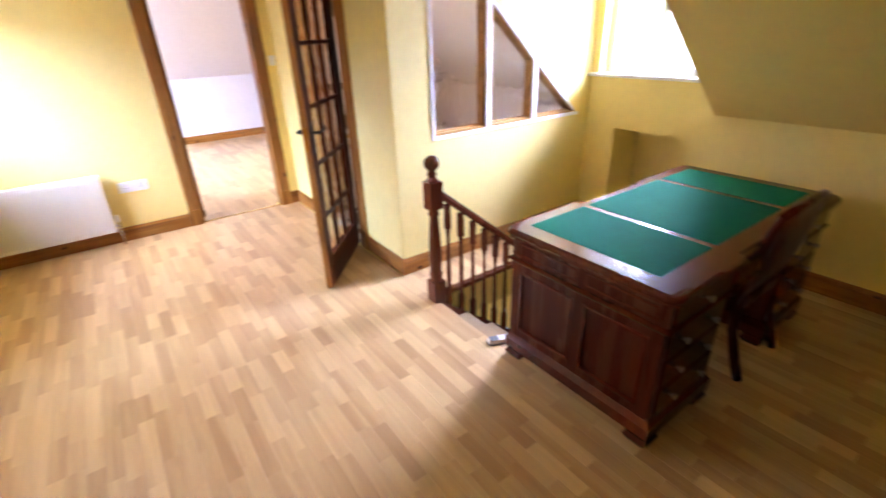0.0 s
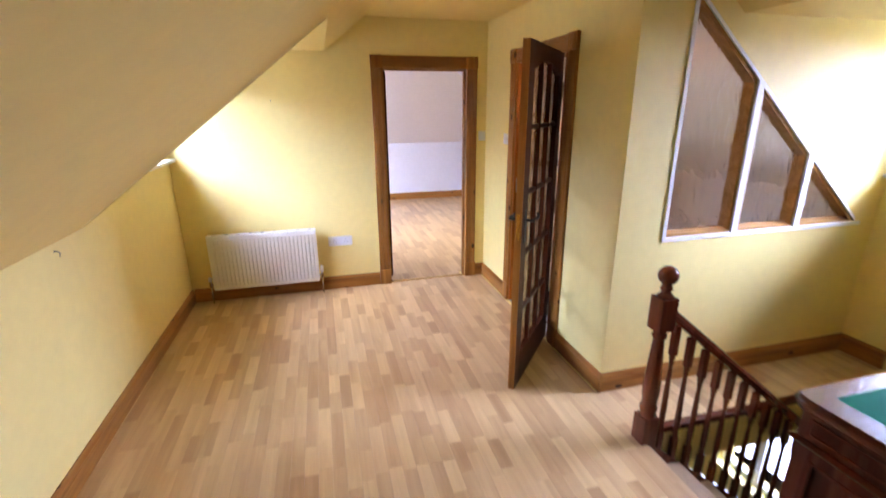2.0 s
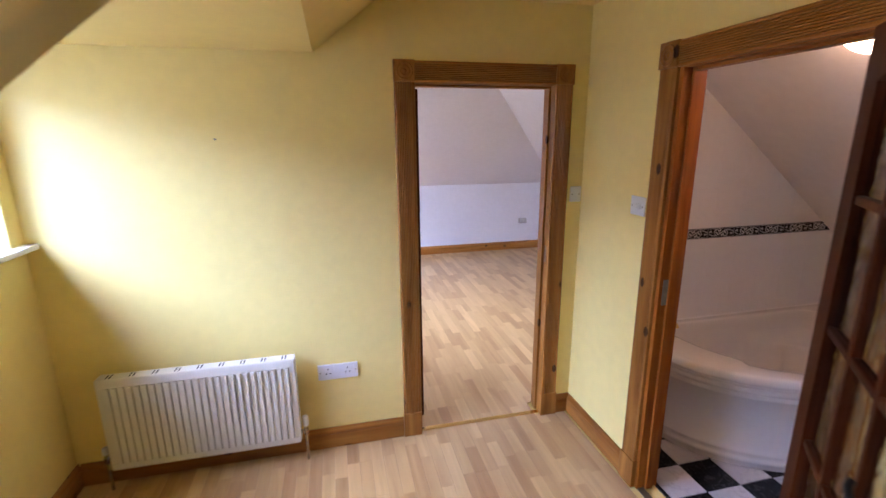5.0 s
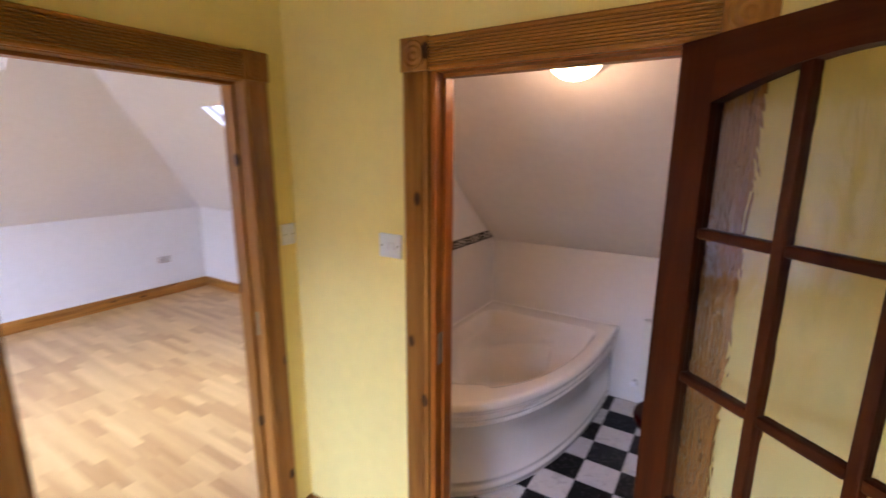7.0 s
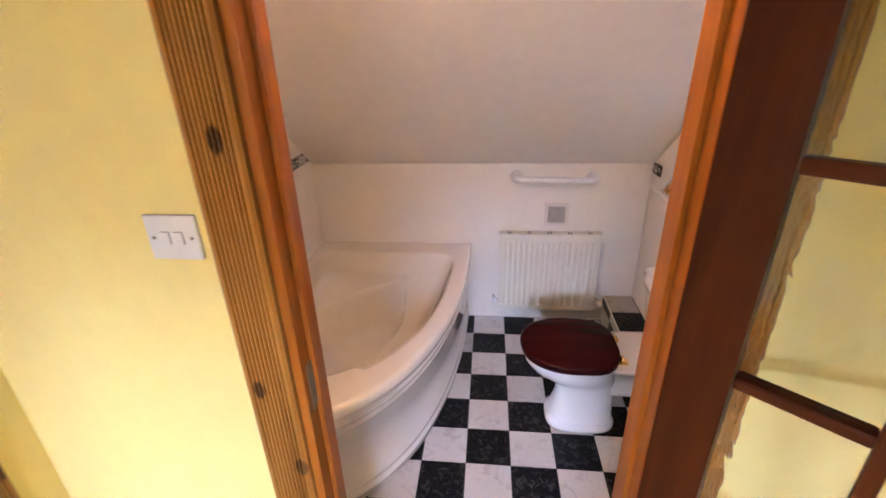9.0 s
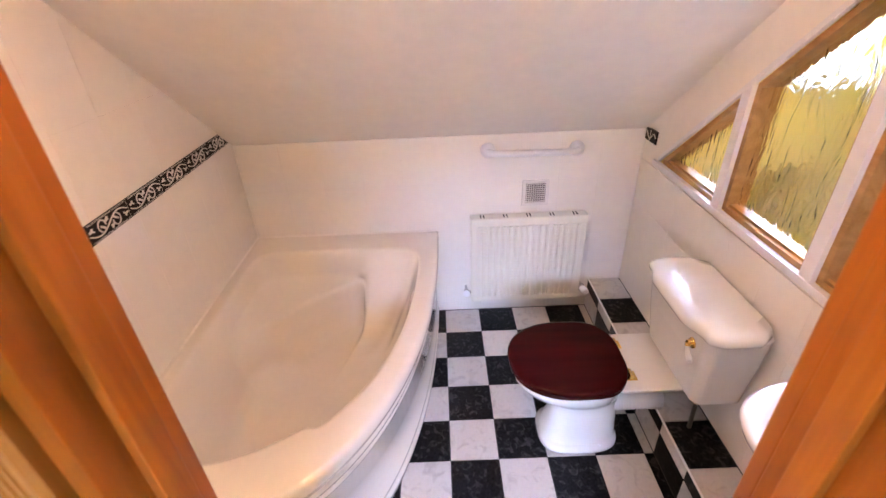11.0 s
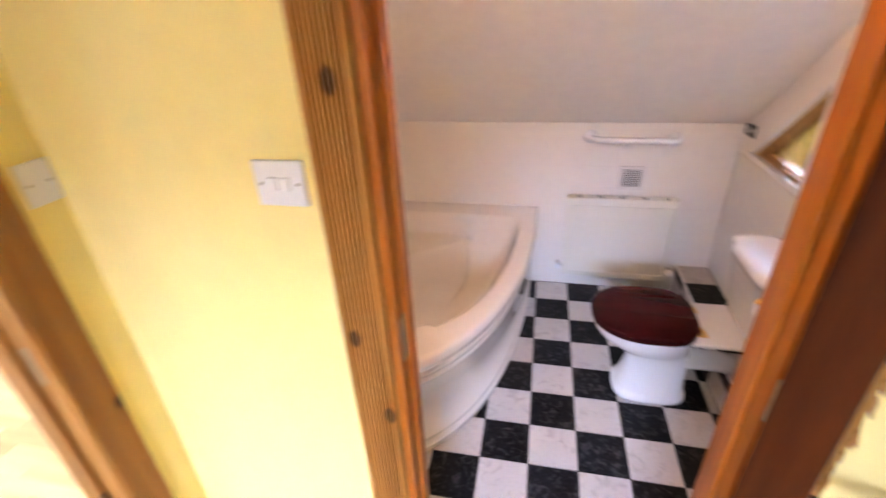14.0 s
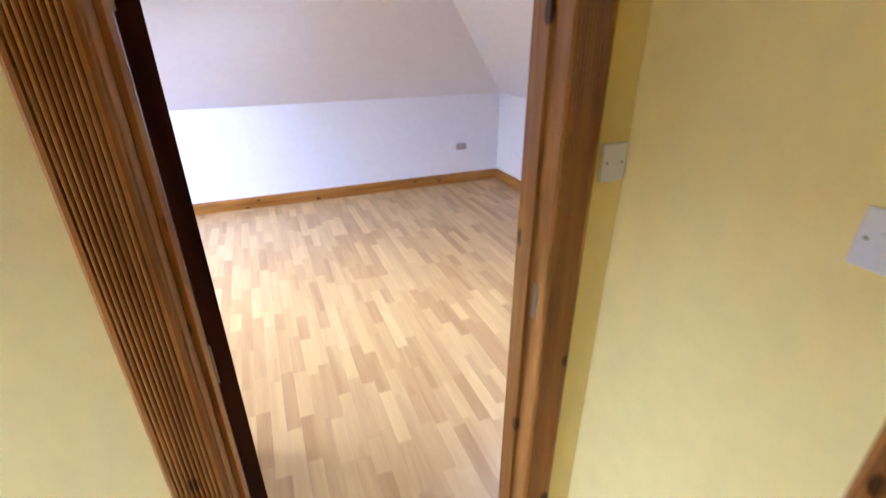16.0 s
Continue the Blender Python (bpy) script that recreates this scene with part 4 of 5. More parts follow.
# eaves hatch in the knee wall
ht = thing("eaves_hatch", (XL, 1.86, 0), "knotty pine eaves hatch low in the knee wall", "hatch", kind="structure")
for y0, y1 in ((1.46, 1.56), (2.162, 2.262)):
    b = merge(None, reeded(0.1, 0.020, 0.80), frame3((XL, y0, 0), (0, 1, 0), (1, 0, 0)))
    part("casing_leg", fixed(b), PINE, ht)
part("casing_head", box(XL + 0.001, XL + 0.021, 1.46, 2.262, 0.80, 0.90, 0.004), PINE_Y, ht)
part("hatch_panel", box(XL + 0.001, XL + 0.012, 1.56, 2.162, 0.002, 0.80, 0.002), PINE, ht)

# ---- the desk ----
DX0, DX1, DY0, DY1, DT = 1.648, 3.280, 0.842, 1.708, 0.752
desk = thing("partners_desk", ((DX0 + DX1) / 2, (DY0 + DY1) / 2, 0), "polished dark mahogany pedestal desk with green leather writing top", "desk")


def rounded(x0, x1, y0, y1, r, n=6):
    pts = []
    for cx, cy, a0 in ((x1 - r, y1 - r, 0), (x0 + r, y1 - r, 90), (x0 + r, y0 + r, 180), (x1 - r, y0 + r, 270)):
        pts += [(cx + r * math.cos(radians(a0 + 90 * k / n)), cy + r * math.sin(radians(a0 + 90 * k / n))) for k in range(n + 1)]
    return pts


def layered(levels, n=6):
    """Rounded rectangles stacked from rows of (x0, x1, y0, y1, radius, z)."""
    o = bmesh.new()
    rings = [[o.verts.new((*p, z)) for p in rounded(x0, x1, y0, y1, r, n)] for x0, x1, y0, y1, r, z in levels]
    for a, c in zip(rings, rings[1:]):
        for i in range(len(a)):
            j = (i + 1) % len(a)
            o.faces.new((a[i], a[j], c[j], c[i]))
    o.faces.new(rings[0][::-1])
    o.faces.new(rings[-1])
    return fixed(o)


def breakfront(e, r, n=5):
    """The outline of the top: ends that stand forward over the pedestals, rounded corners, a shallow step between."""
    x0, x1, y0, y1, d = DX0 + e, DX1 - e, DY0 + e, DY1 - e, 0.030
    s0, s1 = 2.185 - e, 2.743 + e
    pts = []
    arc = lambda cx, cy, a0, a1, rad: [(cx + rad * math.cos(radians(a0 + (a1 - a0) * k / n)), cy + rad * math.sin(radians(a0 + (a1 - a0) * k / n))) for k in range(n + 1)]
    c = 0.026
    pts += arc(x1 - r, y1 - r, 0, 90, r) + arc(s1 + c, y1 - c, 90, 170, c) + [(s1 - 0.004, y1 - d), (s0 + 0.004, y1 - d)] + arc(s0 - c, y1 - c, 10, 90, c)
    pts += arc(x0 + r, y1 - r, 90, 180, r) + arc(x0 + r, y0 + r, 180, 270, r)
    pts += arc(s0 - c, y0 + c, -90, -10, c) + [(s0 + 0.004, y0 + d), (s1 - 0.004, y0 + d)] + arc(s1 + c, y0 + c, 190, 270, c) + arc(x1 - r, y0 + r, 270, 360, r)
    return pts


o = bmesh.new()
rings = [[o.verts.new((*p, z)) for p in breakfront(e, r)] for e, r, z in ((0.022, 0.035, 0.700), (0.010, 0.042, 0.706), (0.012, 0.042, 0.713), (0.003, 0.050, 0.719), (0.0, 0.050, 0.728), (0.001, 0.050, 0.738), (0.006, 0.046, 0.747), (0.014, 0.042, DT))]
for a, c in zip(rings, rings[1:]):
    for i in range(len(a)):
        o.faces.new((a[i], a[(i + 1) % len(a)], c[(i + 1) % len(a)], c[i]))
o.faces.new(rings[0][::-1])
o.faces.new(rings[-1])
part("top", fixed(o), DESK_WOOD, desk)
for x0, x1 in ((1.752, 2.140), (2.178, 2.830), (2.872, 3.190)):
    part("leather_inset", layered([(x0, x1, 0.975, 1.628, 0.004, DT + 0.0004), (x0, x1, 0.975, 1.628, 0.004, DT + 0.0018)], 2), GREEN, desk, "green leather writing surface")
    for q in ((x0 + 0.012, x1 - 0.012, 0.986, 0.990), (x0 + 0.012, x1 - 0.012, 1.613, 1.617), (x0 + 0.012, x0 + 0.016, 0.990, 1.613), (x1 - 0.016, x1 - 0.012, 0.990, 1.613)):
        part("tooled_line", box(*q, DT + 0.0015, DT + 0.0022), GREEN, desk)
for x0, x1 in ((1.690, 2.150), (2.778, 3.238)):
    y0, y1 = 0.885, 1.668
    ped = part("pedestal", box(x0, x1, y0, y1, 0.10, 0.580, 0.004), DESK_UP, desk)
    part("plinth", layered([(x0 - 0.022, x1 + 0.022, y0 - 0.022, y1 + 0.022, 0.006, 0.060), (x0 - 0.024, x1 + 0.024, y0 - 0.024, y1 + 0.024, 0.006, 0.115),
                            (x0 - 0.014, x1 + 0.014, y0 - 0.014, y1 + 0.014, 0.006, 0.130), (x0 - 0.004, x1 + 0.004, y0 - 0.004, y1 + 0.004, 0.006, 0.150)], 2), DESK_WOOD, ped)
    for fx in (x0 - 0.024, x1 + 0.024 - 0.11):
        for fy in (y0 - 0.024, y1 + 0.024 - 0.11):
            b = layered([(fx + 0.012, fx + 0.098, fy + 0.012, fy + 0.098, 0.01, 0.0008), (fx, fx + 0.11, fy, fy + 0.11, 0.01, 0.022), (fx + 0.008, fx + 0.102, fy + 0.008, fy + 0.102, 0.01, 0.045), (fx, fx + 0.11, fy, fy + 0.11, 0.01, 0.062)], 3)
            part("bracket_foot", b, DESK_WOOD, ped)
    outer = x0 - 0.001 if x0 < 2 else x1 + 0.001
    sgn = -1 if x0 < 2 else 1
    # panelled end: raised frame round two sunk panels
    for a, c in ((y0, y0 + 0.055), (1.238, 1.292), (y1 - 0.055, y1)):
        part("end_stile", box(*sorted((outer, outer + sgn * 0.012)), a, c, 0.152, 0.575, 0.003), DESK_UP, ped)
    for a, c in ((y0 + 0.055, 1.238), (1.292, y1 - 0.055)):
        for z0, z1 in ((0.152, 0.195), (0.535, 0.575)):
            part("end_rail", box(*sorted((outer, outer + sgn * 0.012)), a, c, z0, z1, 0.003), DESK_UP, ped)
        for q in ((a, a + 0.014, 0.195, 0.535), (c - 0.014, c, 0.195, 0.535), (a + 0.014, c - 0.014, 0.195, 0.209), (a + 0.014, c - 0.014, 0.521, 0.535)):
            part("panel_moulding", box(*sorted((outer, outer + sgn * 0.017)), *q, 0.005), DESK_WOOD, ped)
    for z0, z1 in ((0.165, 0.295), (0.305, 0.435), (0.445, 0.570)):
        dr = part("drawer", box(x0 + 0.022, x1 - 0.022, y0 - 0.014, y0 - 0.001, z0, z1, 0.004), DESK_WOOD, ped)
        for kx in (x0 + 0.12, x1 - 0.12):
            part("knob", lathe([(0.006, 0), (0.006, 0.010), (0.014, 0.016), (0.013, 0.024), (0.004, 0.027)], Matrix.Translation((kx, y0 - 0.014, (z0 + z1) / 2)) @ Matrix.Rotation(radians(90), 4, "X"), 12), STEEL, dr)
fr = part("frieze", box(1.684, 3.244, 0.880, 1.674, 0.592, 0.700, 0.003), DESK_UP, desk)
part("frieze_moulding", layered([(1.668, 3.260, 0.864, 1.690, 0.01, 0.580), (1.664, 3.264, 0.860, 1.694, 0.01, 0.588), (1.676, 3.252, 0.872, 1.682, 0.01, 0.598)], 2), DESK_WOOD, desk)
for sx, sg in ((1.683, -1), (3.245, 1)):
    for a, c in ((0.92, 1.245), (1.285, 1.64)):
        for q in ((a, a + 0.012, 0.618, 0.680), (c - 0.012, c, 0.618, 0.680), (a + 0.012, c - 0.012, 0.618, 0.628), (a + 0.012, c - 0.012, 0.670, 0.680)):
            part("frieze_bead", box(*sorted((sx, sx + sg * 0.006)), *q, 0.002), DESK_WOOD, fr)
for x0, x1 in ((1.71, 2.14), (2.17, 2.76), (2.79, 3.22)):
    dr = part("frieze_drawer", box(x0, x1, 0.868, 0.8795, 0.608, 0.692, 0.004), DESK_WOOD, fr)
    part("knob", lathe([(0.006, 0), (0.006, 0.010), (0.014, 0.016), (0.013, 0.024), (0.004, 0.027)], Matrix.Translation(((x0 + x1) / 2, 0.868, 0.65)) @ Matrix.Rotation(radians(90), 4, "X"), 12), STEEL, dr)

# ---- desk chair, tucked into the kneehole ----
CX, CY = 2.62, 1.06
chair = thing("desk_chair", (CX, CY, 0), "dark mahogany desk chair with buttoned oxblood leather back", "chair")
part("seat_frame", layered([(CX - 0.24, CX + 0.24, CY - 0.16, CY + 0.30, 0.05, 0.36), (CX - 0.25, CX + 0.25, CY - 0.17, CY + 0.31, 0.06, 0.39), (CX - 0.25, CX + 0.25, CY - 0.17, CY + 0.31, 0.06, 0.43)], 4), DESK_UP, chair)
part("seat_cushion", layered([(CX - 0.235, CX + 0.235, CY - 0.155, CY + 0.295, 0.06, 0.431), (CX - 0.24, CX + 0.24, CY - 0.16, CY + 0.30, 0.07, 0.455), (CX - 0.21, CX + 0.21, CY - 0.13, CY + 0.27, 0.08, 0.478), (CX - 0.14, CX + 0.14, CY - 0.06, CY + 0.20, 0.08, 0.484)], 5), OXBLOOD, chair, "oxblood leather cushion")
for sx in (-1, 1):
    part("rear_leg", tube([(CX + sx * 0.205, CY - 0.235, 0.001), (CX + sx * 0.205, CY - 0.20, 0.10), (CX + sx * 0.205, CY - 0.155, 0.25), (CX + sx * 0.205, CY - 0.145, 0.40)], 0.022, 10), DESK_UP, chair)
    part("front_leg", tube([(CX + sx * 0.205, CY + 0.25, 0.001), (CX + sx * 0.205, CY + 0.255, 0.20), (CX + sx * 0.205, CY + 0.25, 0.37)], 0.021, 10), DESK_UP, chair)
    part("back_post", tube([(CX + sx * 0.225, CY - 0.140, 0.41), (CX + sx * 0.228, CY - 0.165, 0.60), (CX + sx * 0.230, CY - 0.205, 0.80), (CX + sx * 0.226, CY - 0.225, 0.865)], 0.020, 10), DESK_UP, chair)
part("crest_rail", tube([(CX - 0.236, CY - 0.224, 0.862), (CX - 0.12, CY - 0.240, 0.885), (CX, CY - 0.246, 0.893), (CX + 0.12, CY - 0.240, 0.885), (CX + 0.236, CY - 0.224, 0.862)], 0.021, 10), DESK_UP, chair)
o = bmesh.new()
NU, NV = 17, 15
for face in (0, 1):
    grid = []
    for j in range(NV):
        row = []
        for i in range(NU):
            u, v = i / (NU - 1), j / (NV - 1)
            swell = 0.034 * math.sin(math.pi * u) ** 0.4 * math.sin(math.pi * v) ** 0.4
            tuft = 0.011 * abs(math.sin(math.pi * (u * 4 + v * 3))) * abs(math.sin(math.pi * (u * 4 - v * 3))) if 0.05 < u < 0.95 and 0.05 < v < 0.95 else 0
            y = CY - 0.150 - 0.085 * v + (swell + tuft - 0.002 if face == 0 else -swell - tuft - 0.004)
            row.append(o.verts.new((CX - 0.212 + 0.424 * u, y, 0.45 + 0.415 * v)))
        grid.append(row)
    for j in range(NV - 1):
        for i in range(NU - 1):
            f = o.faces.new((grid[j][i], grid[j][i + 1], grid[j + 1][i + 1], grid[j + 1][i]))
            f.smooth = True
part("backrest", fixed(o), OXBLOOD, chair, "buttoned oxblood leather back")

# small handset left at the head of the stairs
hs = thing("handset", (1.66, 1.80, 0), "small cream and grey plastic handset lying on the floor", "handset")
m = pose(1.652, 1.806, 0.001, 0, 0, -22)
part("body", merge(None, layered([(0.0, 0.17, -0.026, 0.026, 0.018, 0.0), (-0.004, 0.174, -0.030, 0.030, 0.022, 0.012), (0.004, 0.166, -0.022, 0.022, 0.016, 0.026)], 4), m), SCROLL, hs)
part("screen", merge(None, box(0.006, 0.058, -0.020, 0.020, 0.0235, 0.0285, 0.002), m), GREY_PLASTIC, hs, "dark grey screen")
part("foot_pad", merge(None, layered([(-0.006, 0.10, -0.031, 0.031, 0.02, 0.0002), (-0.006, 0.10, -0.031, 0.031, 0.02, 0.010)], 3), m), GREY_PLASTIC, hs)


# ---- bathroom ----
# corner bath: a superellipse front closing two straight sides against the walls
BX1, BY1, BA, BB, BN = XR - 0.0066, YF - 0.0066, 1.625, 0.985, 2.7
BC = Vector((2.90, 4.46))
outline = []
for k in range(41):
    a = math.pi / 2 * k / 40
    ca, sa = math.cos(a) ** (2 / BN), math.sin(a) ** (2 / BN)
    outline.append(Vector((BX1 - BA * ca, BY1 - BB * sa)))
outline += [Vector((BX1, BY1))]


def reach(phi, poly):
    """How far the outline lies from the middle of the bath in one direction."""
    d = Vector((math.cos(phi), math.sin(phi)))
    best = 9.0
    for i in range(len(poly)):
        p, q = poly[i], poly[(i + 1) % len(poly)]
        e = q - p
        den = d.x * e.y - d.y * e.x
        if abs(den) < 1e-9:
            continue
        w = p - BC
        t = (w.x * e.y - w.y * e.x) / den
        s = (w.x * d.y - w.y * d.x) / den
        if t > 0 and -1e-6 <= s <= 1 + 1e-6:
            best = min(best, t)
    return best


PHI = [2 * math.pi * k / 288 for k in range(288)]
ROUT = [reach(p, outline) for p in PHI]


INNER = []
for k in range(41):
    a = math.pi / 2 * k / 40
    INNER.append(Vector((3.480 - 1.24 * math.cos(a) ** (2 / BN), 4.855 - 0.82 * math.sin(a) ** (2 / BN))))
INNER.append(Vector((3.480, 4.855)))


def smooth_loop(vals, n=3):
    for _ in range(n):
        vals = [(vals[i - 1] + 2 * vals[i] + vals[(i + 1) % len(vals)]) / 4 for i in range(len(vals))]
    return vals


# the raised head rest at one end of the rim begins with a small step
rest_end = smooth_loop([max(0.0, min(1.0, (p - radians(95)) / radians(70))) if p < radians(194) else 0.0 for p in PHI], 3)
RIN = [r * (1 - 0.05 * e) for r, e in zip(smooth_loop([reach(p, INNER) for p in PHI], 26), rest_end)]


def rings_mesh(rings, cap=True):
    o = bmesh.new()
    made = []
    for radii, z in rings:
        made.append([o.verts.new((BC.x + r * math.cos(p), BC.y + r * math.sin(p), zz)) for r, p, zz in zip(radii, PHI, z if isinstance(z, list) else [z] * 288)])
    for a, c in zip(made, made[1:]):
        for i in range(288):
            j = (i + 1) % 288
            f = o.faces.new((a[i], a[j], c[j], c[i]))
            f.smooth = True
    if cap:
        o.faces.new(made[-1])
    return fixed(o)


at_wall = smooth_loop([1.0 if BC.x + r * math.cos(p) > BX1 - 0.002 or BC.y + r * math.sin(p) > BY1 - 0.002 else 0.0 for r, p in zip(ROUT, PHI)], 2)
off = lambda base, d: [max(r - d, 0.05) for r in base]
lip = lambda d: [r - d * (1 - w) for r, w in zip(ROUT, at_wall)]
edge = lambda z: [z * (1 - w) + 0.545 * w for w in at_wall]
mulr = lambda base, f: [r * f for r in base]
# the seat in the back corner: its front edge runs across the corner, bowed a little towards the wall
turned = [math.atan2(math.sin(p), math.cos(p)) for p in PHI]
seatness = smooth_loop([max(0.0, min(1.0, (a + 0.30) / 0.04, (1.50 - a) / 0.70)) for a in turned], 2)
# beside the seat the back slopes gently down
leaning = smooth_loop([max(0.0, min(1.0, (a + 1.45) / 0.6, (-0.18 - a) / 0.08)) for a in turned], 3)
LEDGE = [min((0.262 + 0.070 * max(0.0, math.cos((a - 0.45) * 1.7))) / max(math.cos(a - 0.80), 0.30), r * 0.90) for a, r in zip(turned, RIN)]
blend = lambda wall, ledge: [wall * (1 - s) + ledge * s for s in seatness]
wall_r = lambda steep, easy: [r * (steep * (1 - k) + easy * k) for r, k in zip(RIN, leaning)]
step_in = lambda steep, easy, gap, f=1.0: [r * (1 - s) + (e - gap) * f * s for r, e, s in zip(wall_r(steep, easy), LEDGE, seatness)]
rim = lambda z: [z + 0.012 * e for e in rest_end]
bath = thing("corner_bath", (BC.x, BC.y, 0), "white acrylic corner bath with a curved moulded front panel", "bath")
part("tub", rings_mesh([(off(ROUT, 0.012), 0.490), (off(ROUT, 0.002), 0.496), (ROUT, 0.510), (lip(0.003), edge(0.530)), (lip(0.012), edge(0.541)), (off(ROUT, 0.03), 0.545), ([r + 0.022 for r in RIN], rim(0.546)), ([r + 0.006 for r in RIN], rim(0.543)),
                        (RIN, rim(0.534)), (wall_r(0.985, 0.97), 0.508), (wall_r(0.965, 0.92), blend(0.455, 0.432)), (wall_r(0.948, 0.88), blend(0.41, 0.408)), (step_in(0.93, 0.83, -0.020), blend(0.365, 0.400)),
                        (step_in(0.915, 0.78, 0.0), blend(0.325, 0.394)), (step_in(0.895, 0.73, 0.010), blend(0.275, 0.378)), (step_in(0.87, 0.67, 0.026), blend(0.225, 0.27)), (step_in(0.835, 0.62, 0.045), blend(0.185, 0.185)),
                        (step_in(0.76, 0.54, 0.085), 0.157), (step_in(0.40, 0.30, 0.085, 0.55), 0.145), (mulr(RIN, 0.05), 0.142)]), ACRYLIC, bath)
side = []
for z, d in ((0.002, 0.040), (0.030, 0.036), (0.034, 0.030), (0.050, 0.030), (0.054, 0.036), (0.060, 0.040), (0.075, 0.040), (0.080, 0.036), (0.095, 0.036), (0.100, 0.042), (0.400, 0.034), (0.405, 0.024), (0.420, 0.020), (0.426, 0.028),
             (0.436, 0.028), (0.440, 0.018), (0.458, 0.014), (0.464, 0.022), (0.474, 0.022), (0.478, 0.012), (0.490, 0.012)):
    side.append((off(ROUT, d), z))
part("sealant", tube([(BX1 - BA + 0.02, BY1 + 0.003, 0.543), (BX1 + 0.003, BY1 + 0.003, 0.543), (BX1 + 0.003, BY1 - BB + 0.02, 0.543)], 0.010, 8), WALL_TILE, bath, "white sealant bead")
part("front_panel", rings_mesh(side, False), ACRYLIC, bath, "moulded white front panel")
# brass mixer tap at the end of the bath
tx, ty, tz = 2.215, 4.79, 0.5445
tap = thing("bath_tap", (tx, ty, tz), "polished brass bath mixer tap standing on the bath rim", "tap")
for dx in (-0.055, 0.055):
    part("pillar", lathe([(0.024, 0), (0.024, 0.006), (0.014, 0.012), (0.013, 0.055), (0.018, 0.062), (0.018, 0.075), (0.010, 0.082)], (tx + dx, ty, tz), 16), GOLD, tap)
    b = tube([(tx + dx - 0.030, ty, tz + 0.092), (tx + dx + 0.030, ty, tz + 0.092)], 0.007, 10)
    tube([(tx + dx, ty - 0.030, tz + 0.092), (tx + dx, ty + 0.030, tz + 0.092)], 0.007, 10, bm=b)
    lathe([(0.008, 0.08), (0.010, 0.098), (0.004, 0.102)], (tx + dx, ty, tz), 12, bm=b)
    part("cross_handle", b, GOLD, tap)
b = tube([(tx - 0.055, ty, tz + 0.045), (tx + 0.055, ty, tz + 0.045)], 0.012, 12)
tube([(tx, ty, tz + 0.045), (tx + 0.01, ty - 0.02, tz + 0.09), (tx + 0.03, ty - 0.06, tz + 0.10), (tx + 0.05, ty - 0.10, tz + 0.085), (tx + 0.055, ty - 0.11, tz + 0.065)], 0.011, 12, bm=b)
part("spout", b, GOLD, tap)

# boxed-in pipes along the glazed wall, tiled in black and white
box_top, box_y = 0.188, 3.075
BOXING = structure("pipe_boxing", box(XI, XR, YT, box_y - 0.006, 0, box_top - 0.006), DARK_GROUT, "low tiled pipe boxing behind the toilet", "boxing")

# toilet
TX = 2.775
wc = thing("toilet", (TX, 3.36, 0), "white ceramic close-coupled toilet with mahogany seat on chequered floor", "toilet")


def oval(cx, cy, a, b_front, b_back, z, n=48, power=2.2, square=False):
    pts = []
    for k in range(n):
        t = 2 * math.pi * k / n
        c, s = math.cos(t), math.sin(t)
        taper = 1 - 0.26 * max(0.0, -s) ** 2 if square else 1
        pw = power if s > 0 or not square else 4.0
        c = math.copysign(abs(c) ** (2 / pw), c)
        s = math.copysign(abs(s) ** (2 / pw), s)
        pts.append((cx + a * c * taper, cy + (b_front if s > 0 else b_back) * s, z))
    return pts


def loft(rings, caps=(True, True)):
    o = bmesh.new()
    made = [[o.verts.new(p) for p in r] for r in rings]
    for a, c in zip(made, made[1:]):
        for i in range(len(a)):
            j = (i + 1) % len(a)
            f = o.faces.new((a[i], a[j], c[j], c[i]))
            f.smooth = True
    if caps[0]:
        o.faces.new(made[0][::-1])
    if caps[1]:
        o.faces.new(made[-1])
    return fixed(o)


part("pedestal", loft([oval(TX, 3.37, 0.118, 0.162, 0.162, 0.001, power=3.2), oval(TX, 3.37, 0.121, 0.165, 0.165, 0.012, power=3.2), oval(TX, 3.37, 0.119, 0.163, 0.163, 0.030, power=3.2), oval(TX, 3.37, 0.109, 0.152, 0.156, 0.040, power=3.2),
                       oval(TX, 3.37, 0.106, 0.146, 0.152, 0.052, power=3.0), oval(TX, 3.365, 0.095, 0.132, 0.146, 0.120, power=2.8), oval(TX, 3.365, 0.092, 0.128, 0.146, 0.190, power=2.6), oval(TX, 3.37, 0.097, 0.138, 0.150, 0.235),
                       oval(TX, 3.385, 0.122, 0.178, 0.160, 0.278), oval(TX, 3.40, 0.158, 0.222, 0.168, 0.325), oval(TX, 3.41, 0.178, 0.241, 0.174, 0.368), oval(TX, 3.41, 0.182, 0.244, 0.175, 0.392), oval(TX, 3.41, 0.181, 0.243, 0.175, 0.400),
                       oval(TX, 3.41, 0.172, 0.234, 0.168, 0.404)]), CERAMIC, wc)
for dx in (-0.112, 0.112):
    part("floor_bolt", lathe([(0.008, 0.0), (0.008, 0.006), (0.003, 0.009)], (TX + dx * 0.93, 3.30, 0.034), 10), SWITCH, wc, "white plastic bolt cap")
part("back_shelf", layered([(TX - 0.085, TX + 0.085, 2.935, 3.27, 0.02, 0.355), (TX - 0.15, TX + 0.15, 2.930, 3.29, 0.03, 0.385), (TX - 0.155, TX + 0.155, 2.930, 3.29, 0.03, 0.400), (TX - 0.15, TX + 0.15, 2.935, 3.285, 0.03, 0.404)], 4), CERAMIC, wc)
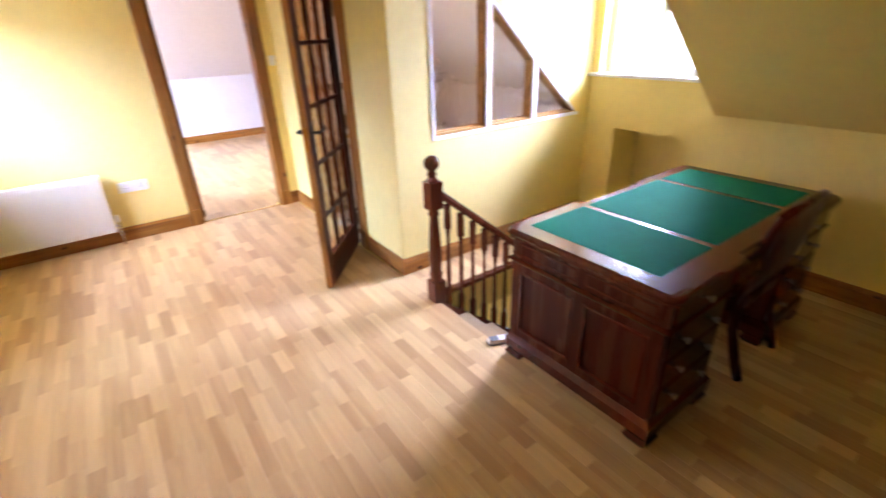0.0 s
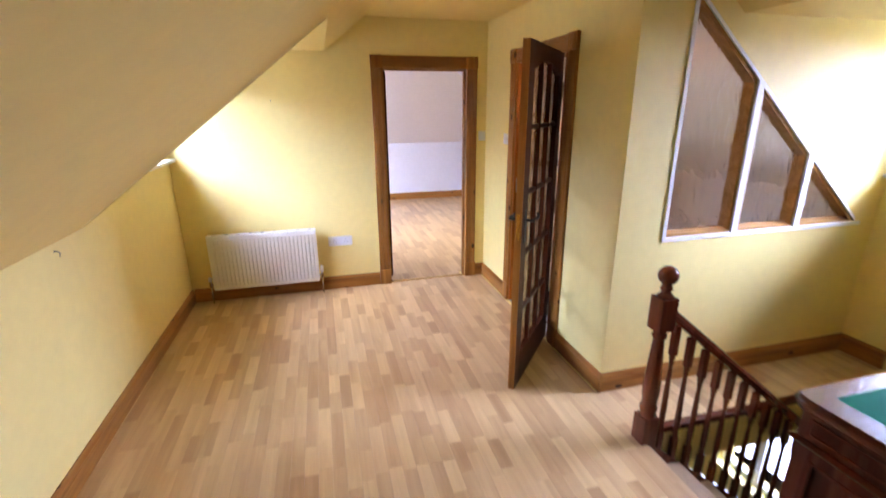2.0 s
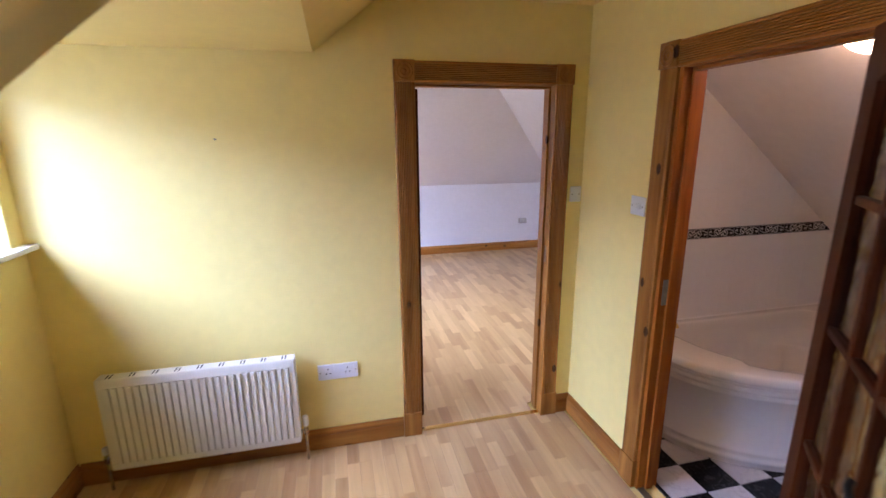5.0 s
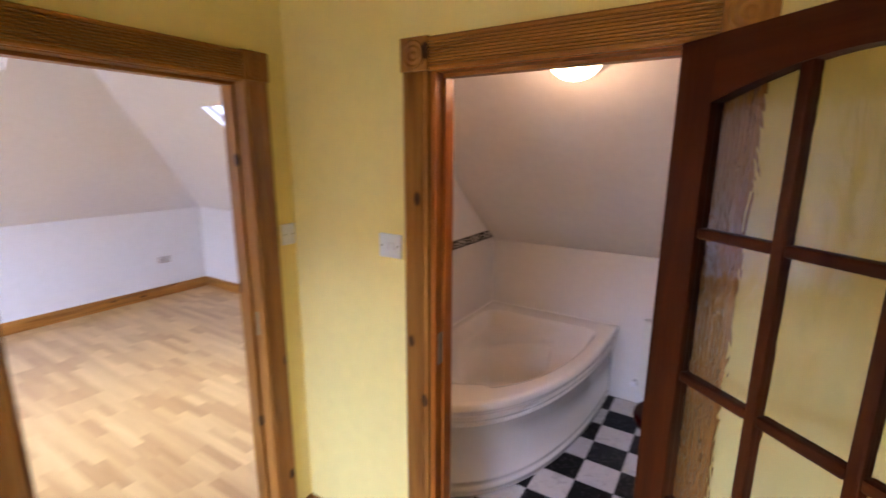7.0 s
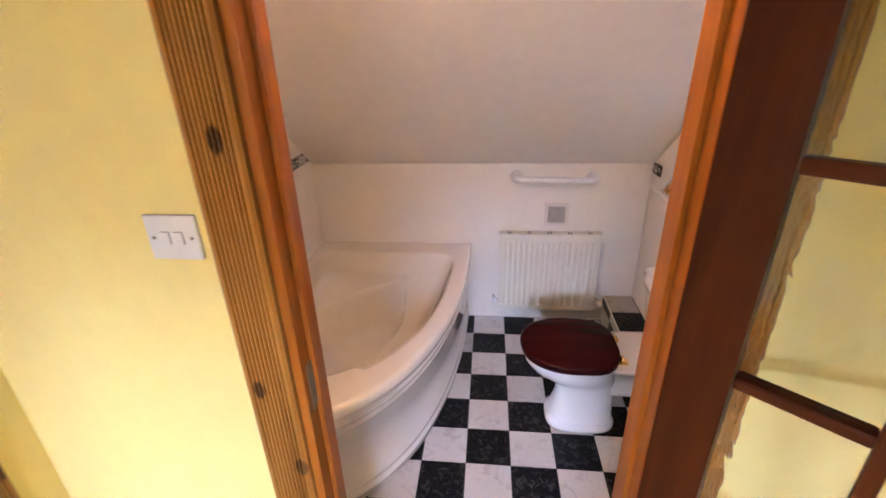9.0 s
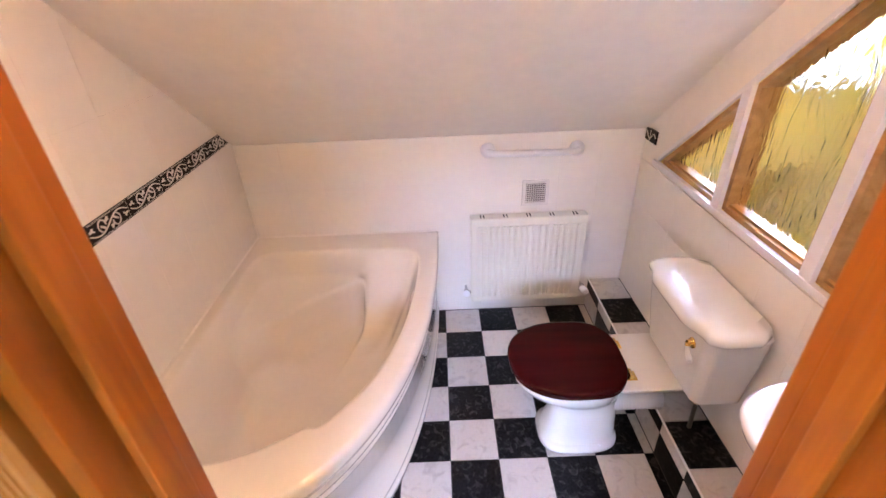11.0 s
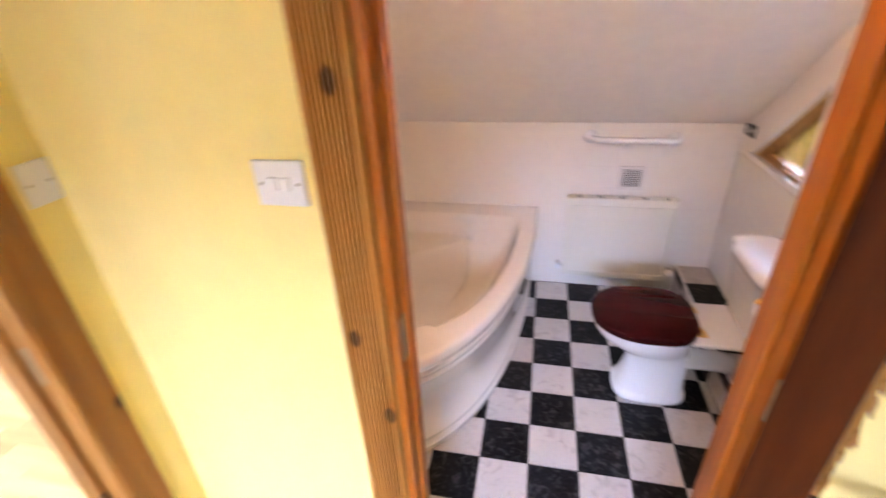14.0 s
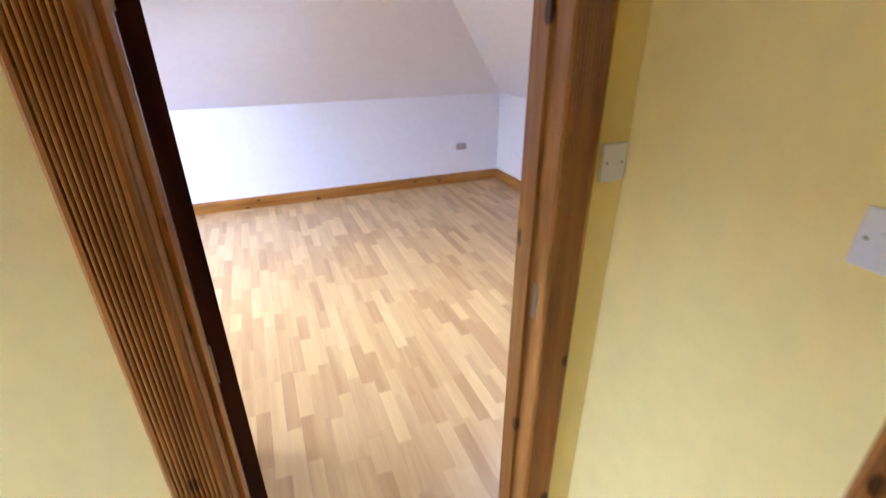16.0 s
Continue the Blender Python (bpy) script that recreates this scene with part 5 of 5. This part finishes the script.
seat = part("seat_ring", loft([oval(TX, 3.44, 0.190, 0.222, 0.205, 0.406, square=True), oval(TX, 3.44, 0.196, 0.228, 0.205, 0.412, square=True), oval(TX, 3.44, 0.196, 0.228, 0.205, 0.420, square=True), oval(TX, 3.44, 0.190, 0.222, 0.203, 0.4245, square=True)]), SEAT_WOOD, wc, "dark mahogany seat ring")
lid = part("seat_lid", loft([oval(TX, 3.44, 0.196, 0.228, 0.203, 0.427, square=True), oval(TX, 3.44, 0.201, 0.233, 0.205, 0.432, square=True), oval(TX, 3.44, 0.201, 0.233, 0.205, 0.440, square=True), oval(TX, 3.44, 0.197, 0.229, 0.2035, 0.4450, square=True), oval(TX, 3.44, 0.190, 0.222, 0.200, 0.4478, square=True), oval(TX, 3.44, 0.182, 0.214, 0.196, 0.4484, square=True), oval(TX, 3.44, 0.10, 0.12, 0.11, 0.4488, square=True)]), SEAT_WOOD, wc, "closed polished mahogany lid")
for dx in (-0.085, 0.085):
    b = box(TX + dx - 0.022, TX + dx + 0.022, 3.205, 3.262, 0.4045, 0.410, 0.002)
    tube([(TX + dx - 0.020, 3.228, 0.418), (TX + dx + 0.020, 3.228, 0.418)], 0.009, 10, bm=b)
    part("seat_hinge", b, GOLD, seat, "brass seat hinge")
CXT = 2.725
cis = part("cistern", layered([(CXT - 0.17, CXT + 0.17, 2.905, 3.050, 0.03, 0.405), (CXT - 0.195, CXT + 0.195, 2.900, 3.075, 0.035, 0.425), (CXT - 0.215, CXT + 0.215, 2.896, 3.095, 0.035, 0.60), (CXT - 0.225, CXT + 0.225, 2.896, 3.105, 0.035, 0.722)], 5), CERAMIC, wc)


def lid_loop(e, z):
    pts = []
    x0, x1, yb, yf = CXT - 0.243 - e, CXT + 0.243 + e, 2.912, 3.112 + e
    for k in range(41):
        f = k / 40
        x = x0 + (x1 - x0) * f
        c = abs(f - 0.5) * 2
        f2 = min(max((c - 0.42) / 0.42, 0), 1)
        bow = 0.030 * (1 - f2) ** 2 * (1 + 2 * f2)
        round_off = 0.045 * max(0, (c - 0.88) / 0.12) ** 2
        pts.append((x, yf + bow - round_off, z))
    return pts + [(x1, yb + 0.05, z), (x1 - 0.035, yb, z), (x0 + 0.035, yb, z), (x0, yb + 0.05, z)]


b = loft([lid_loop(-0.012, 0.716), lid_loop(0.0, 0.722), lid_loop(0.002, 0.732), lid_loop(0.001, 0.742), lid_loop(-0.003, 0.749), lid_loop(-0.009, 0.755), lid_loop(-0.018, 0.759), lid_loop(-0.035, 0.762), lid_loop(-0.06, 0.763)])
part("cistern_lid", b, CERAMIC, cis)
lx = CXT - 0.135
b = lathe([(0.019, 0), (0.019, 0.005), (0.011, 0.010), (0.010, 0.020)], Matrix.Translation((lx, 3.099, 0.655)) @ Matrix.Rotation(radians(-90), 4, "X"), 16)
tube([(lx, 3.118, 0.655), (lx - 0.016, 3.124, 0.648)], 0.007, 10, bm=b)
lever = part("flush_lever", b, GOLD, cis, "brass flush lever")
part("grip", tube([(lx - 0.014, 3.124, 0.648), (lx - 0.035, 3.130, 0.640), (lx - 0.062, 3.136, 0.632)], 0.010, 12), CERAMIC, lever, "white ceramic lever grip")
part("soil_pipe", tube([(TX - 0.02, 3.25, 0.215), (TX - 0.02, 3.12, 0.215), (TX - 0.02, box_y - 0.02, 0.205)], 0.048, 16), CERAMIC, wc)
b = tube([(CXT - 0.10, 2.99, 0.41), (CXT - 0.10, 2.99, 0.30), (CXT - 0.10, 2.985, 0.166)], 0.008, 10)
lathe([(0.018, 0.33), (0.018, 0.36), (0.012, 0.365)], (CXT - 0.10, 2.99, 0), 10, bm=b)
part("inlet_valve", b, STEEL, wc, "dull brass inlet valve")
# overflow pipe stub on the boxing
part("overflow_pipe", tube([(TX + 0.055, 3.14, 0.29), (TX + 0.055, 3.13, 0.20), (TX + 0.052, 3.115, 0.178), (TX + 0.05, box_y - 0.015, 0.175)], 0.012, 10), SWITCH, wc)

# wash basin on the glazed wall
basin = thing("wash_basin", (2.07, 3.05, 0), "white ceramic pedestal wash basin against the tiled wall", "basin")
bowl = [oval(2.07, 2.90, 0.08, 0.14, 0.0, 0.62, power=2.4), oval(2.07, 2.90, 0.15, 0.27, 0.0, 0.72, power=2.6), oval(2.07, 2.90, 0.205, 0.345, 0.0, 0.79, power=2.8), oval(2.07, 2.90, 0.210, 0.352, 0.0, 0.812, power=2.8),
        oval(2.07, 2.90, 0.203, 0.342, 0.0, 0.820, power=2.8), oval(2.07, 2.97, 0.155, 0.245, 0.02, 0.814, power=2.4), oval(2.07, 2.97, 0.12, 0.19, 0.02, 0.74, power=2.2), oval(2.07, 2.98, 0.04, 0.08, 0.02, 0.70, power=2.2)]
part("bowl", loft(bowl), CERAMIC, basin)
part("pedestal", loft([oval(2.07, 3.02, 0.10, 0.09, 0.10, 0.001), oval(2.07, 3.02, 0.075, 0.07, 0.09, 0.06), oval(2.07, 3.02, 0.07, 0.07, 0.09, 0.45), oval(2.07, 3.02, 0.095, 0.10, 0.10, 0.64)]), CERAMIC, basin)
for dx in (-0.09, 0.09):
    part("tap", tube([(2.07 + dx, 2.945, 0.825), (2.07 + dx, 2.945, 0.88), (2.07 + dx, 2.98, 0.90), (2.07 + dx, 3.02, 0.885)], 0.010, 10), GOLD, basin, "brass pillar tap")

# grab rail, vent, ceiling lamp
gr = thing("grab_rail", (XR, 3.45, 0.985), "white plastic grab rail above the radiator", "grab rail")
part("bar", tube([(XR - 0.012, 3.668, 0.985), (XR - 0.045, 3.664, 0.983), (XR - 0.062, 3.640, 0.982), (XR - 0.064, 3.55, 0.980), (XR - 0.064, 3.35, 0.978), (XR - 0.062, 3.255, 0.977), (XR - 0.045, 3.232, 0.977), (XR - 0.012, 3.228, 0.977)], 0.0165, 14), GLOSS_WHITE, gr)
for y, z in ((3.668, 0.985), (3.228, 0.977)):
    part("mount", lathe([(0.038, 0.0), (0.037, 0.010), (0.024, 0.018), (0.018, 0.026)], Matrix.Translation((XR - 0.0085, y, z)) @ Matrix.Rotation(radians(-90), 4, "Y"), 22), GLOSS_WHITE, gr)
vt = thing("wall_vent", (XR, 3.42, 0.748), "cream plastic wall vent with a square grid", "vent")
vy0_, vy1_, vz0_, vz1_ = 3.350, 3.488, 0.678, 0.818
part("backing", box(XR - 0.012, XR - 0.0088, vy0_ + 0.01, vy1_ - 0.01, vz0_ + 0.01, vz1_ - 0.01), DARK_GAP, vt)
for q in ((vy0_, vy0_ + 0.018, vz0_, vz1_), (vy1_ - 0.018, vy1_, vz0_, vz1_), (vy0_ + 0.018, vy1_ - 0.018, vz0_, vz0_ + 0.018), (vy0_ + 0.018, vy1_ - 0.018, vz1_ - 0.018, vz1_)):
    part("frame_bar", box(XR - 0.021, XR - 0.0085, *q, 0.002), SCROLL, vt)
for i in range(9):
    c = 0.018 + 0.102 * (i + 0.5) / 9
    part("slat", box(XR - 0.017, XR - 0.0125, vy0_ + 0.018, vy1_ - 0.018, vz0_ + c - 0.0014, vz0_ + c + 0.0014), SCROLL, vt)
    part("slat", box(XR - 0.018, XR - 0.0172, vy0_ + c - 0.0014, vy0_ + c + 0.0014, vz0_ + 0.018, vz1_ - 0.018), SCROLL, vt)
lamp = thing("ceiling_lamp", (2.33, 3.95, 2.09), "round opal ceiling lamp, lit, on the sloping bathroom ceiling", "lamp")
tilt = Matrix.Translation((2.300, 3.945, east_h(2.300, 0) - 0.001)) @ Matrix.Rotation(math.atan(PITCH), 4, "Y") @ Matrix.Rotation(math.pi, 4, "X")
# base drum added wide and deep to keep the shade's glow off the ceiling
part("base", lathe([(0.112, 0), (0.114, 0.006), (0.114, 0.036), (0.111, 0.040), (0.092, 0.038)], tilt, 32), SCROLL, lamp)
part("shade", lathe([(0.106, 0.037), (0.104, 0.050), (0.096, 0.068), (0.081, 0.085), (0.058, 0.099), (0.030, 0.107), (0.003, 0.110)], tilt, 32), LAMP_GLOW, lamp, "glowing opal glass shade")


# ---- tiled walls of the bathroom ----
def tile_mesh(w, h, t=0.006, e=0.002):
    o = bmesh.new()
    lo = [o.verts.new(p) for p in ((0, 0, 0), (w, 0, 0), (w, 0, h), (0, 0, h))]
    hi = [o.verts.new(p) for p in ((e, -t, e), (w - e, -t, e), (w - e, -t, h - e), (e, -t, h - e))]
    o.faces.new(hi)
    for i in range(4):
        j = (i + 1) % 4
        o.faces.new((lo[i], lo[j], hi[j], hi[i]))
    return fixed(o)


def clip(poly, keep):
    """Cuts a polygon by the line keep(p) = 0 and keeps the positive side."""
    out = []
    for i in range(len(poly)):
        p, q = poly[i], poly[(i + 1) % len(poly)]
        a, c = keep(p), keep(q)
        if a >= 0:
            out.append(p)
        if (a >= 0) != (c >= 0):
            f = a / (a - c)
            out.append((p[0] + (q[0] - p[0]) * f, p[1] + (q[1] - p[1]) * f))
    return out


def flat_tile(poly, m, t=0.006):
    b = prism(poly, "y", -t, -0.0005)
    return fixed(merge(None, b, m))


TW, TH, JT = 0.2, 0.25, 0.0009
LEFT_M = frame3((0, YF, 0), (1, 0, 0), (0, 1, 0))
left_host = structure("wall_tiling_north", fixed(prism([(XI, 0.40), (XR, 0.40), (XR, KNEE), (XFR, FLAT), (XI, FLAT)], "y", YF - 0.0052, YF - 0.0002)), GROUT, "white tiled bathroom wall with a black scroll border", "tiling")
BORD0, BORD1 = 1.083, 1.150
for j in range(12):
    for i in range(-1, 10):
        x0, x1 = XR - (i + 1) * TW, XR - i * TW
        z0 = 0.333 + TH * j if j < 3 else BORD1 + TH * (j - 3)
        z1 = z0 + TH
        x0, x1 = max(x0, XI), min(x1, XR)
        if x1 - x0 < 0.02 or z0 > 2.3:
            continue
        poly = [(x0 + JT / 2, z0 + JT / 2), (x1 - JT / 2, z0 + JT / 2), (x1 - JT / 2, z1 - JT / 2), (x0 + JT / 2, z1 - JT / 2)]
        poly = clip(poly, lambda p: east_h(p[0], 0) - 0.002 - p[1])
        if len(poly) > 2:
            part("tile", flat_tile(poly, LEFT_M), WALL_TILE, left_host)
for i in range(-1, 8):
    x0, x1 = max(XR - 0.235 - (i + 1) * TW, XI), min(XR - 0.235 - i * TW, XR - 0.001)
    poly = clip([(x0 + 0.002, BORD0 + 0.001), (x1 - 0.002, BORD0 + 0.001), (x1 - 0.002, BORD1 - 0.001), (x0 + 0.002, BORD1 - 0.001)], lambda p: east_h(p[0], 0) - 0.002 - p[1])
    if x1 - x0 < 0.05 or len(poly) < 3:
        continue
    tl = part("border_tile", flat_tile(poly, LEFT_M, 0.007), BORDER_BLACK, left_host, "black border tile with white scrolls")
    cx, cz, w = (x0 + x1) / 2, (BORD0 + BORD1) / 2, x1 - x0
    y = YF - 0.0085
    inside = lambda pts: [q for q in pts if x0 + 0.003 < q[0] < x1 - 0.003 and q[2] < east_h(q[0], 0) - 0.004]
    wl0 = XR - 0.235 - (i + 1) * TW
    at_u = lambda u, dz: (wl0 + TW * u, y, cz + dz)
    curls = [([at_u(k / 24, -0.019 * math.sin(2 * math.pi * k / 24)) for k in range(25)], 0.0026),
             ([at_u(0.33 - 0.085 * math.cos(a), 0.004 + 0.018 * math.sin(a)) for a in [0.45 * k - 1.2 for k in range(11)]], 0.0026),
             ([at_u(0.67 + 0.085 * math.cos(a), -0.004 - 0.018 * math.sin(a)) for a in [0.45 * k - 1.2 for k in range(11)]], 0.0026)]
    for sx, c in ((1, 0.0), (-1, 1.0)):
        leaf_u = lambda u, dz, sx=sx, c=c: at_u(c + sx * u, sx * dz)
        curls += [([leaf_u(0.30, 0.004), leaf_u(0.36, -0.003), leaf_u(0.38, -0.008)], 0.0042), ([leaf_u(0.43, 0.010), leaf_u(0.47, 0.017), leaf_u(0.48, 0.022)], 0.0040),
                  ([leaf_u(0.44, 0.012), leaf_u(0.49, 0.012)], 0.0030), ([leaf_u(0.05, 0.006), leaf_u(0.10, 0.008), leaf_u(0.12, 0.015)], 0.0036), ([leaf_u(0.10, 0.007), leaf_u(0.15, 0.002)], 0.0030)]
    b = bmesh.new()
    for pts, r in curls:
        pts = inside(pts)
        if len(pts) > 1:
            tube(pts, r, 5, bm=b)
    for zz in (BORD0 + 0.004, BORD0 + 0.007, BORD1 - 0.007, BORD1 - 0.004):
        pts = inside([(x0 + (x1 - x0) * k / 20, y, zz) for k in range(21)])
        if len(pts) > 1:
            tube(pts, 0.0007, 4, bm=b)
    part("scroll", b, SCROLL, tl)

END_M = frame3((XR, 0, 0), (0, 1, 0), (1, 0, 0))
end_host = structure("wall_tiling_east", box(XR - 0.0052, XR - 0.0002, YT, YF, 0, KNEE), GROUT, "white tiled knee wall behind radiator and bath", "tiling")
for j in range(5):
    for i in range(11):
        y0, y1 = YT + 0.012 + i * TW, min(YT + 0.012 + (i + 1) * TW, YF - 0.007)
        z0, z1 = max(0.062 + TH * (j - 1), 0.002) if j else 0.002, min(0.062 + TH * j, KNEE - 0.002)
        if y1 - y0 < 0.02 or z1 - z0 < 0.01:
            continue
        b = flat_tile([(y0 + JT / 2, z0 + JT / 2), (y1 - JT / 2, z0 + JT / 2), (y1 - JT / 2, z1 - JT / 2), (y0 + JT / 2, z1 - JT / 2)], END_M)
        part("tile", b, WALL_TILE, end_host)

GL_M = frame3((0, YT, 0), (1, 0, 0), (0, -1, 0))
gl_host = structure("wall_tiling_south", box(XI, XR, YT + 0.0002, YT + 0.0052, box_top, IZ - 0.032), GROUT, "white tiled wall below the internal window", "tiling")
for j in range(4):
    for i in range(10):
        x0, x1 = max(XR - 0.007 - (i + 1) * TW, XI), XR - 0.007 - i * TW
        z0, z1 = box_top + TH * j, min(box_top + TH * (j + 1), IZ - 0.032)
        if x1 - x0 < 0.02 or z1 - z0 < 0.01:
            continue
        part("tile", flat_tile([(x0 + JT / 2, z0 + JT / 2), (x1 - JT / 2, z0 + JT / 2), (x1 - JT / 2, z1 - JT / 2), (x0 + JT / 2, z1 - JT / 2)], GL_M), WALL_TILE, gl_host)
# short piece of border beside the internal window
b = fixed(prism([(3.535, 1.012), (3.652, 1.012), (3.652, KNEE + 0.005), (3.60, 1.072), (3.535, 1.072)], "y", YT + 0.0005, YT + 0.007))
tl = part("border_tile", b, BORDER_BLACK, gl_host, "black border tile with white scrolls")
b = tube([(3.540 + 0.110 * k / 16, YT + 0.0085, 1.040 + 0.015 * math.sin(2.6 * math.pi * k / 16)) for k in range(17)], 0.0028, 5)
tube([(3.598, YT + 0.0085, 1.018), (3.598, YT + 0.0085, 1.066)], 0.0015, 4, bm=b)
part("scroll", b, SCROLL, tl)


# ---- floor pieces ----
TG = 0.2
bath_floor = structure("floor_bathroom", box(XI, XR, YT, YF, -0.0088, -0.004), DARK_GROUT, "black and white chequered tile floor of the bathroom", "floor")


def slab_tile(w, d, t=0.005, e=0.0012):
    o = bmesh.new()
    lo = [o.verts.new(p) for p in ((0, 0, -t), (w, 0, -t), (w, d, -t), (0, d, -t))]
    hi = [o.verts.new(p) for p in ((e, e, 0), (w - e, e, 0), (w - e, d - e, 0), (e, d - e, 0))]
    o.faces.new(hi)
    for i in range(4):
        j = (i + 1) % 4
        o.faces.new((lo[i], lo[j], hi[j], hi[i]))
    me = bpy.data.meshes.new("tile")
    fixed(o).to_mesh(me)
    o.free()
    return me


pale_full, black_full = slab_tile(TG - 0.002, TG - 0.002), slab_tile(TG - 0.002, TG - 0.002)
pale_full.materials.append(PALE_TILE)
black_full.materials.append(BLACK_TILE)


def lay_tile(host, x0, x1, y0, y1, z, black):
    if abs(x1 - x0 - TG) < 1e-3 and abs(y1 - y0 - TG) < 1e-3:
        me = black_full if black else pale_full
    else:
        me = slab_tile(x1 - x0 - 0.002, y1 - y0 - 0.002)
        me.materials.append(BLACK_TILE if black else PALE_TILE)
    ob = new("tile", me)
    ob.parent = host
    ob.location = (x0 + 0.001, y0 + 0.001, z)
    return ob


for i in range(-6, 7):
    for j in range(-5, 8):
        x0, x1 = 2.65 + TG * i, 2.65 + TG * (i + 1)
        y0, y1 = 3.713 + TG * j, 3.713 + TG * (j + 1)
        x0, x1, y0, y1 = max(x0, XI - 0.10 if TDY0 < (y0 + y1) / 2 < TDY1 else XI), min(x1, XR - 0.007), max(y0, box_y), min(y1, YF - 0.007)
        if x1 - x0 < 0.01 or y1 - y0 < 0.01:
            continue
        lay_tile(bath_floor, x0, x1, y0, y1, 0.0, (i + j) % 2 == 1)
# boxing: its top and its front face carry the same tiles
for i in range(10):
    x0, x1 = XR - 0.007 - (i + 1) * TG, XR - 0.007 - i * TG
    x0 = max(x0, XI)
    if x1 - x0 < 0.02:
        continue
    lay_tile(BOXING, x0, x1, YT + 0.008, box_y, box_top, i % 2 == 1)
    for z0, z1, odd in ((0.002, 0.122, 1), (0.124, box_top - 0.005, 0)):
        me = slab_tile(x1 - x0 - 0.002, z1 - z0)
        me.materials.append(BLACK_TILE if i % 2 == odd else PALE_TILE)
        ob = new("tile", me)
        ob.parent = BOXING
        ob.location, ob.rotation_euler = (x1 - 0.001, box_y, z0), (radians(90), 0, radians(180))
part("tile_trim", box(XI, XR - 0.008, box_y - 0.005, box_y + 0.002, box_top - 0.004, box_top + 0.0015, 0.001), PVC, BOXING, "white plastic tile trim")

# laminate strips, laid along the house
SW = 0.0655
rng = random.Random(7)
LENGTHS = (0.20, 0.27, 0.34, 0.42)


def strip_mesh(length):
    me = bpy.data.meshes.new("strip")
    w, t, e = SW - 0.0001, 0.008, 0.0002
    v = [(0, 0, -t), (w, 0, -t), (w, length, -t), (0, length, -t), (e, e, 0), (w - e, e, 0), (w - e, length - e, 0), (e, length - e, 0)]
    me.from_pydata(v, [], [(4, 5, 6, 7), (0, 1, 5, 4), (1, 2, 6, 5), (2, 3, 7, 6), (3, 0, 4, 7)])
    me.materials.append(LAMINATE)
    return me


shared = {L: strip_mesh(L - 0.0002) for L in LENGTHS}
verts, faces, singles = [], [], 0


def runs(xm):
    """The stretches along y that a row at xm covers."""
    out = []
    if xm < XB - 0.002:
        out.append([YB, YF])
    elif xm < XR:
        out.append([YB, HY0])
        out.append([HY1 + 0.043, YS])
    if HX < xm < XB:
        out = [[YB, HY0], [HY1 + 0.043 if xm > 1.755 else NY + nw, YF]]
    if BDX0 < xm < BDX1:
        out[-1][1] = YE
    else:
        out.append([NB, YE])
    return out


row = 0
x = HX - SW * math.ceil((HX - XL) / SW)
while x < XR:
    x0, x1 = max(x, XL), min(x + SW, XR)
    if x1 - x0 > 0.004:
        for ya, yb in runs((x0 + x1) / 2):
            y = ya - rng.choice(LENGTHS) * rng.random()
            while y < yb:
                L = rng.choice(LENGTHS)
                a, c = max(y, ya), min(y + L, yb)
                whole = c - a > L - 1e-6 and x1 - x0 > SW - 1e-6
                if whole and 0.12 < x0 < 1.55 and 2.30 < a < 4.9 and singles < 300:
                    ob = new("strip", shared[L])
                    ob.parent = FLOOR
                    ob.location = (x0, a, 0)
                    singles += 1
                elif c - a > 0.001:
                    k, e = len(verts), 0.0002
                    w1 = x1 - 0.0001
                    c1 = c - 0.0002
                    verts += [(x0, a, -0.008), (w1, a, -0.008), (w1, c1, -0.008), (x0, c1, -0.008), (x0 + e, a + e, 0), (w1 - e, a + e, 0), (w1 - e, c1 - e, 0), (x0 + e, c1 - e, 0)]
                    faces += [tuple(k + q for q in f) for f in ((4, 5, 6, 7), (0, 1, 5, 4), (1, 2, 6, 5), (2, 3, 7, 6), (3, 0, 4, 7))]
                y += L
    x += SW
    row += 1
me = bpy.data.meshes.new("floor_strips")
me.from_pydata(verts, [], faces)
me.materials.append(LAMINATE_REST)
rest = new("floor_strips", me)
rest.parent = FLOOR
tagged(rest, "pale beech laminate strips", kind="stuff")
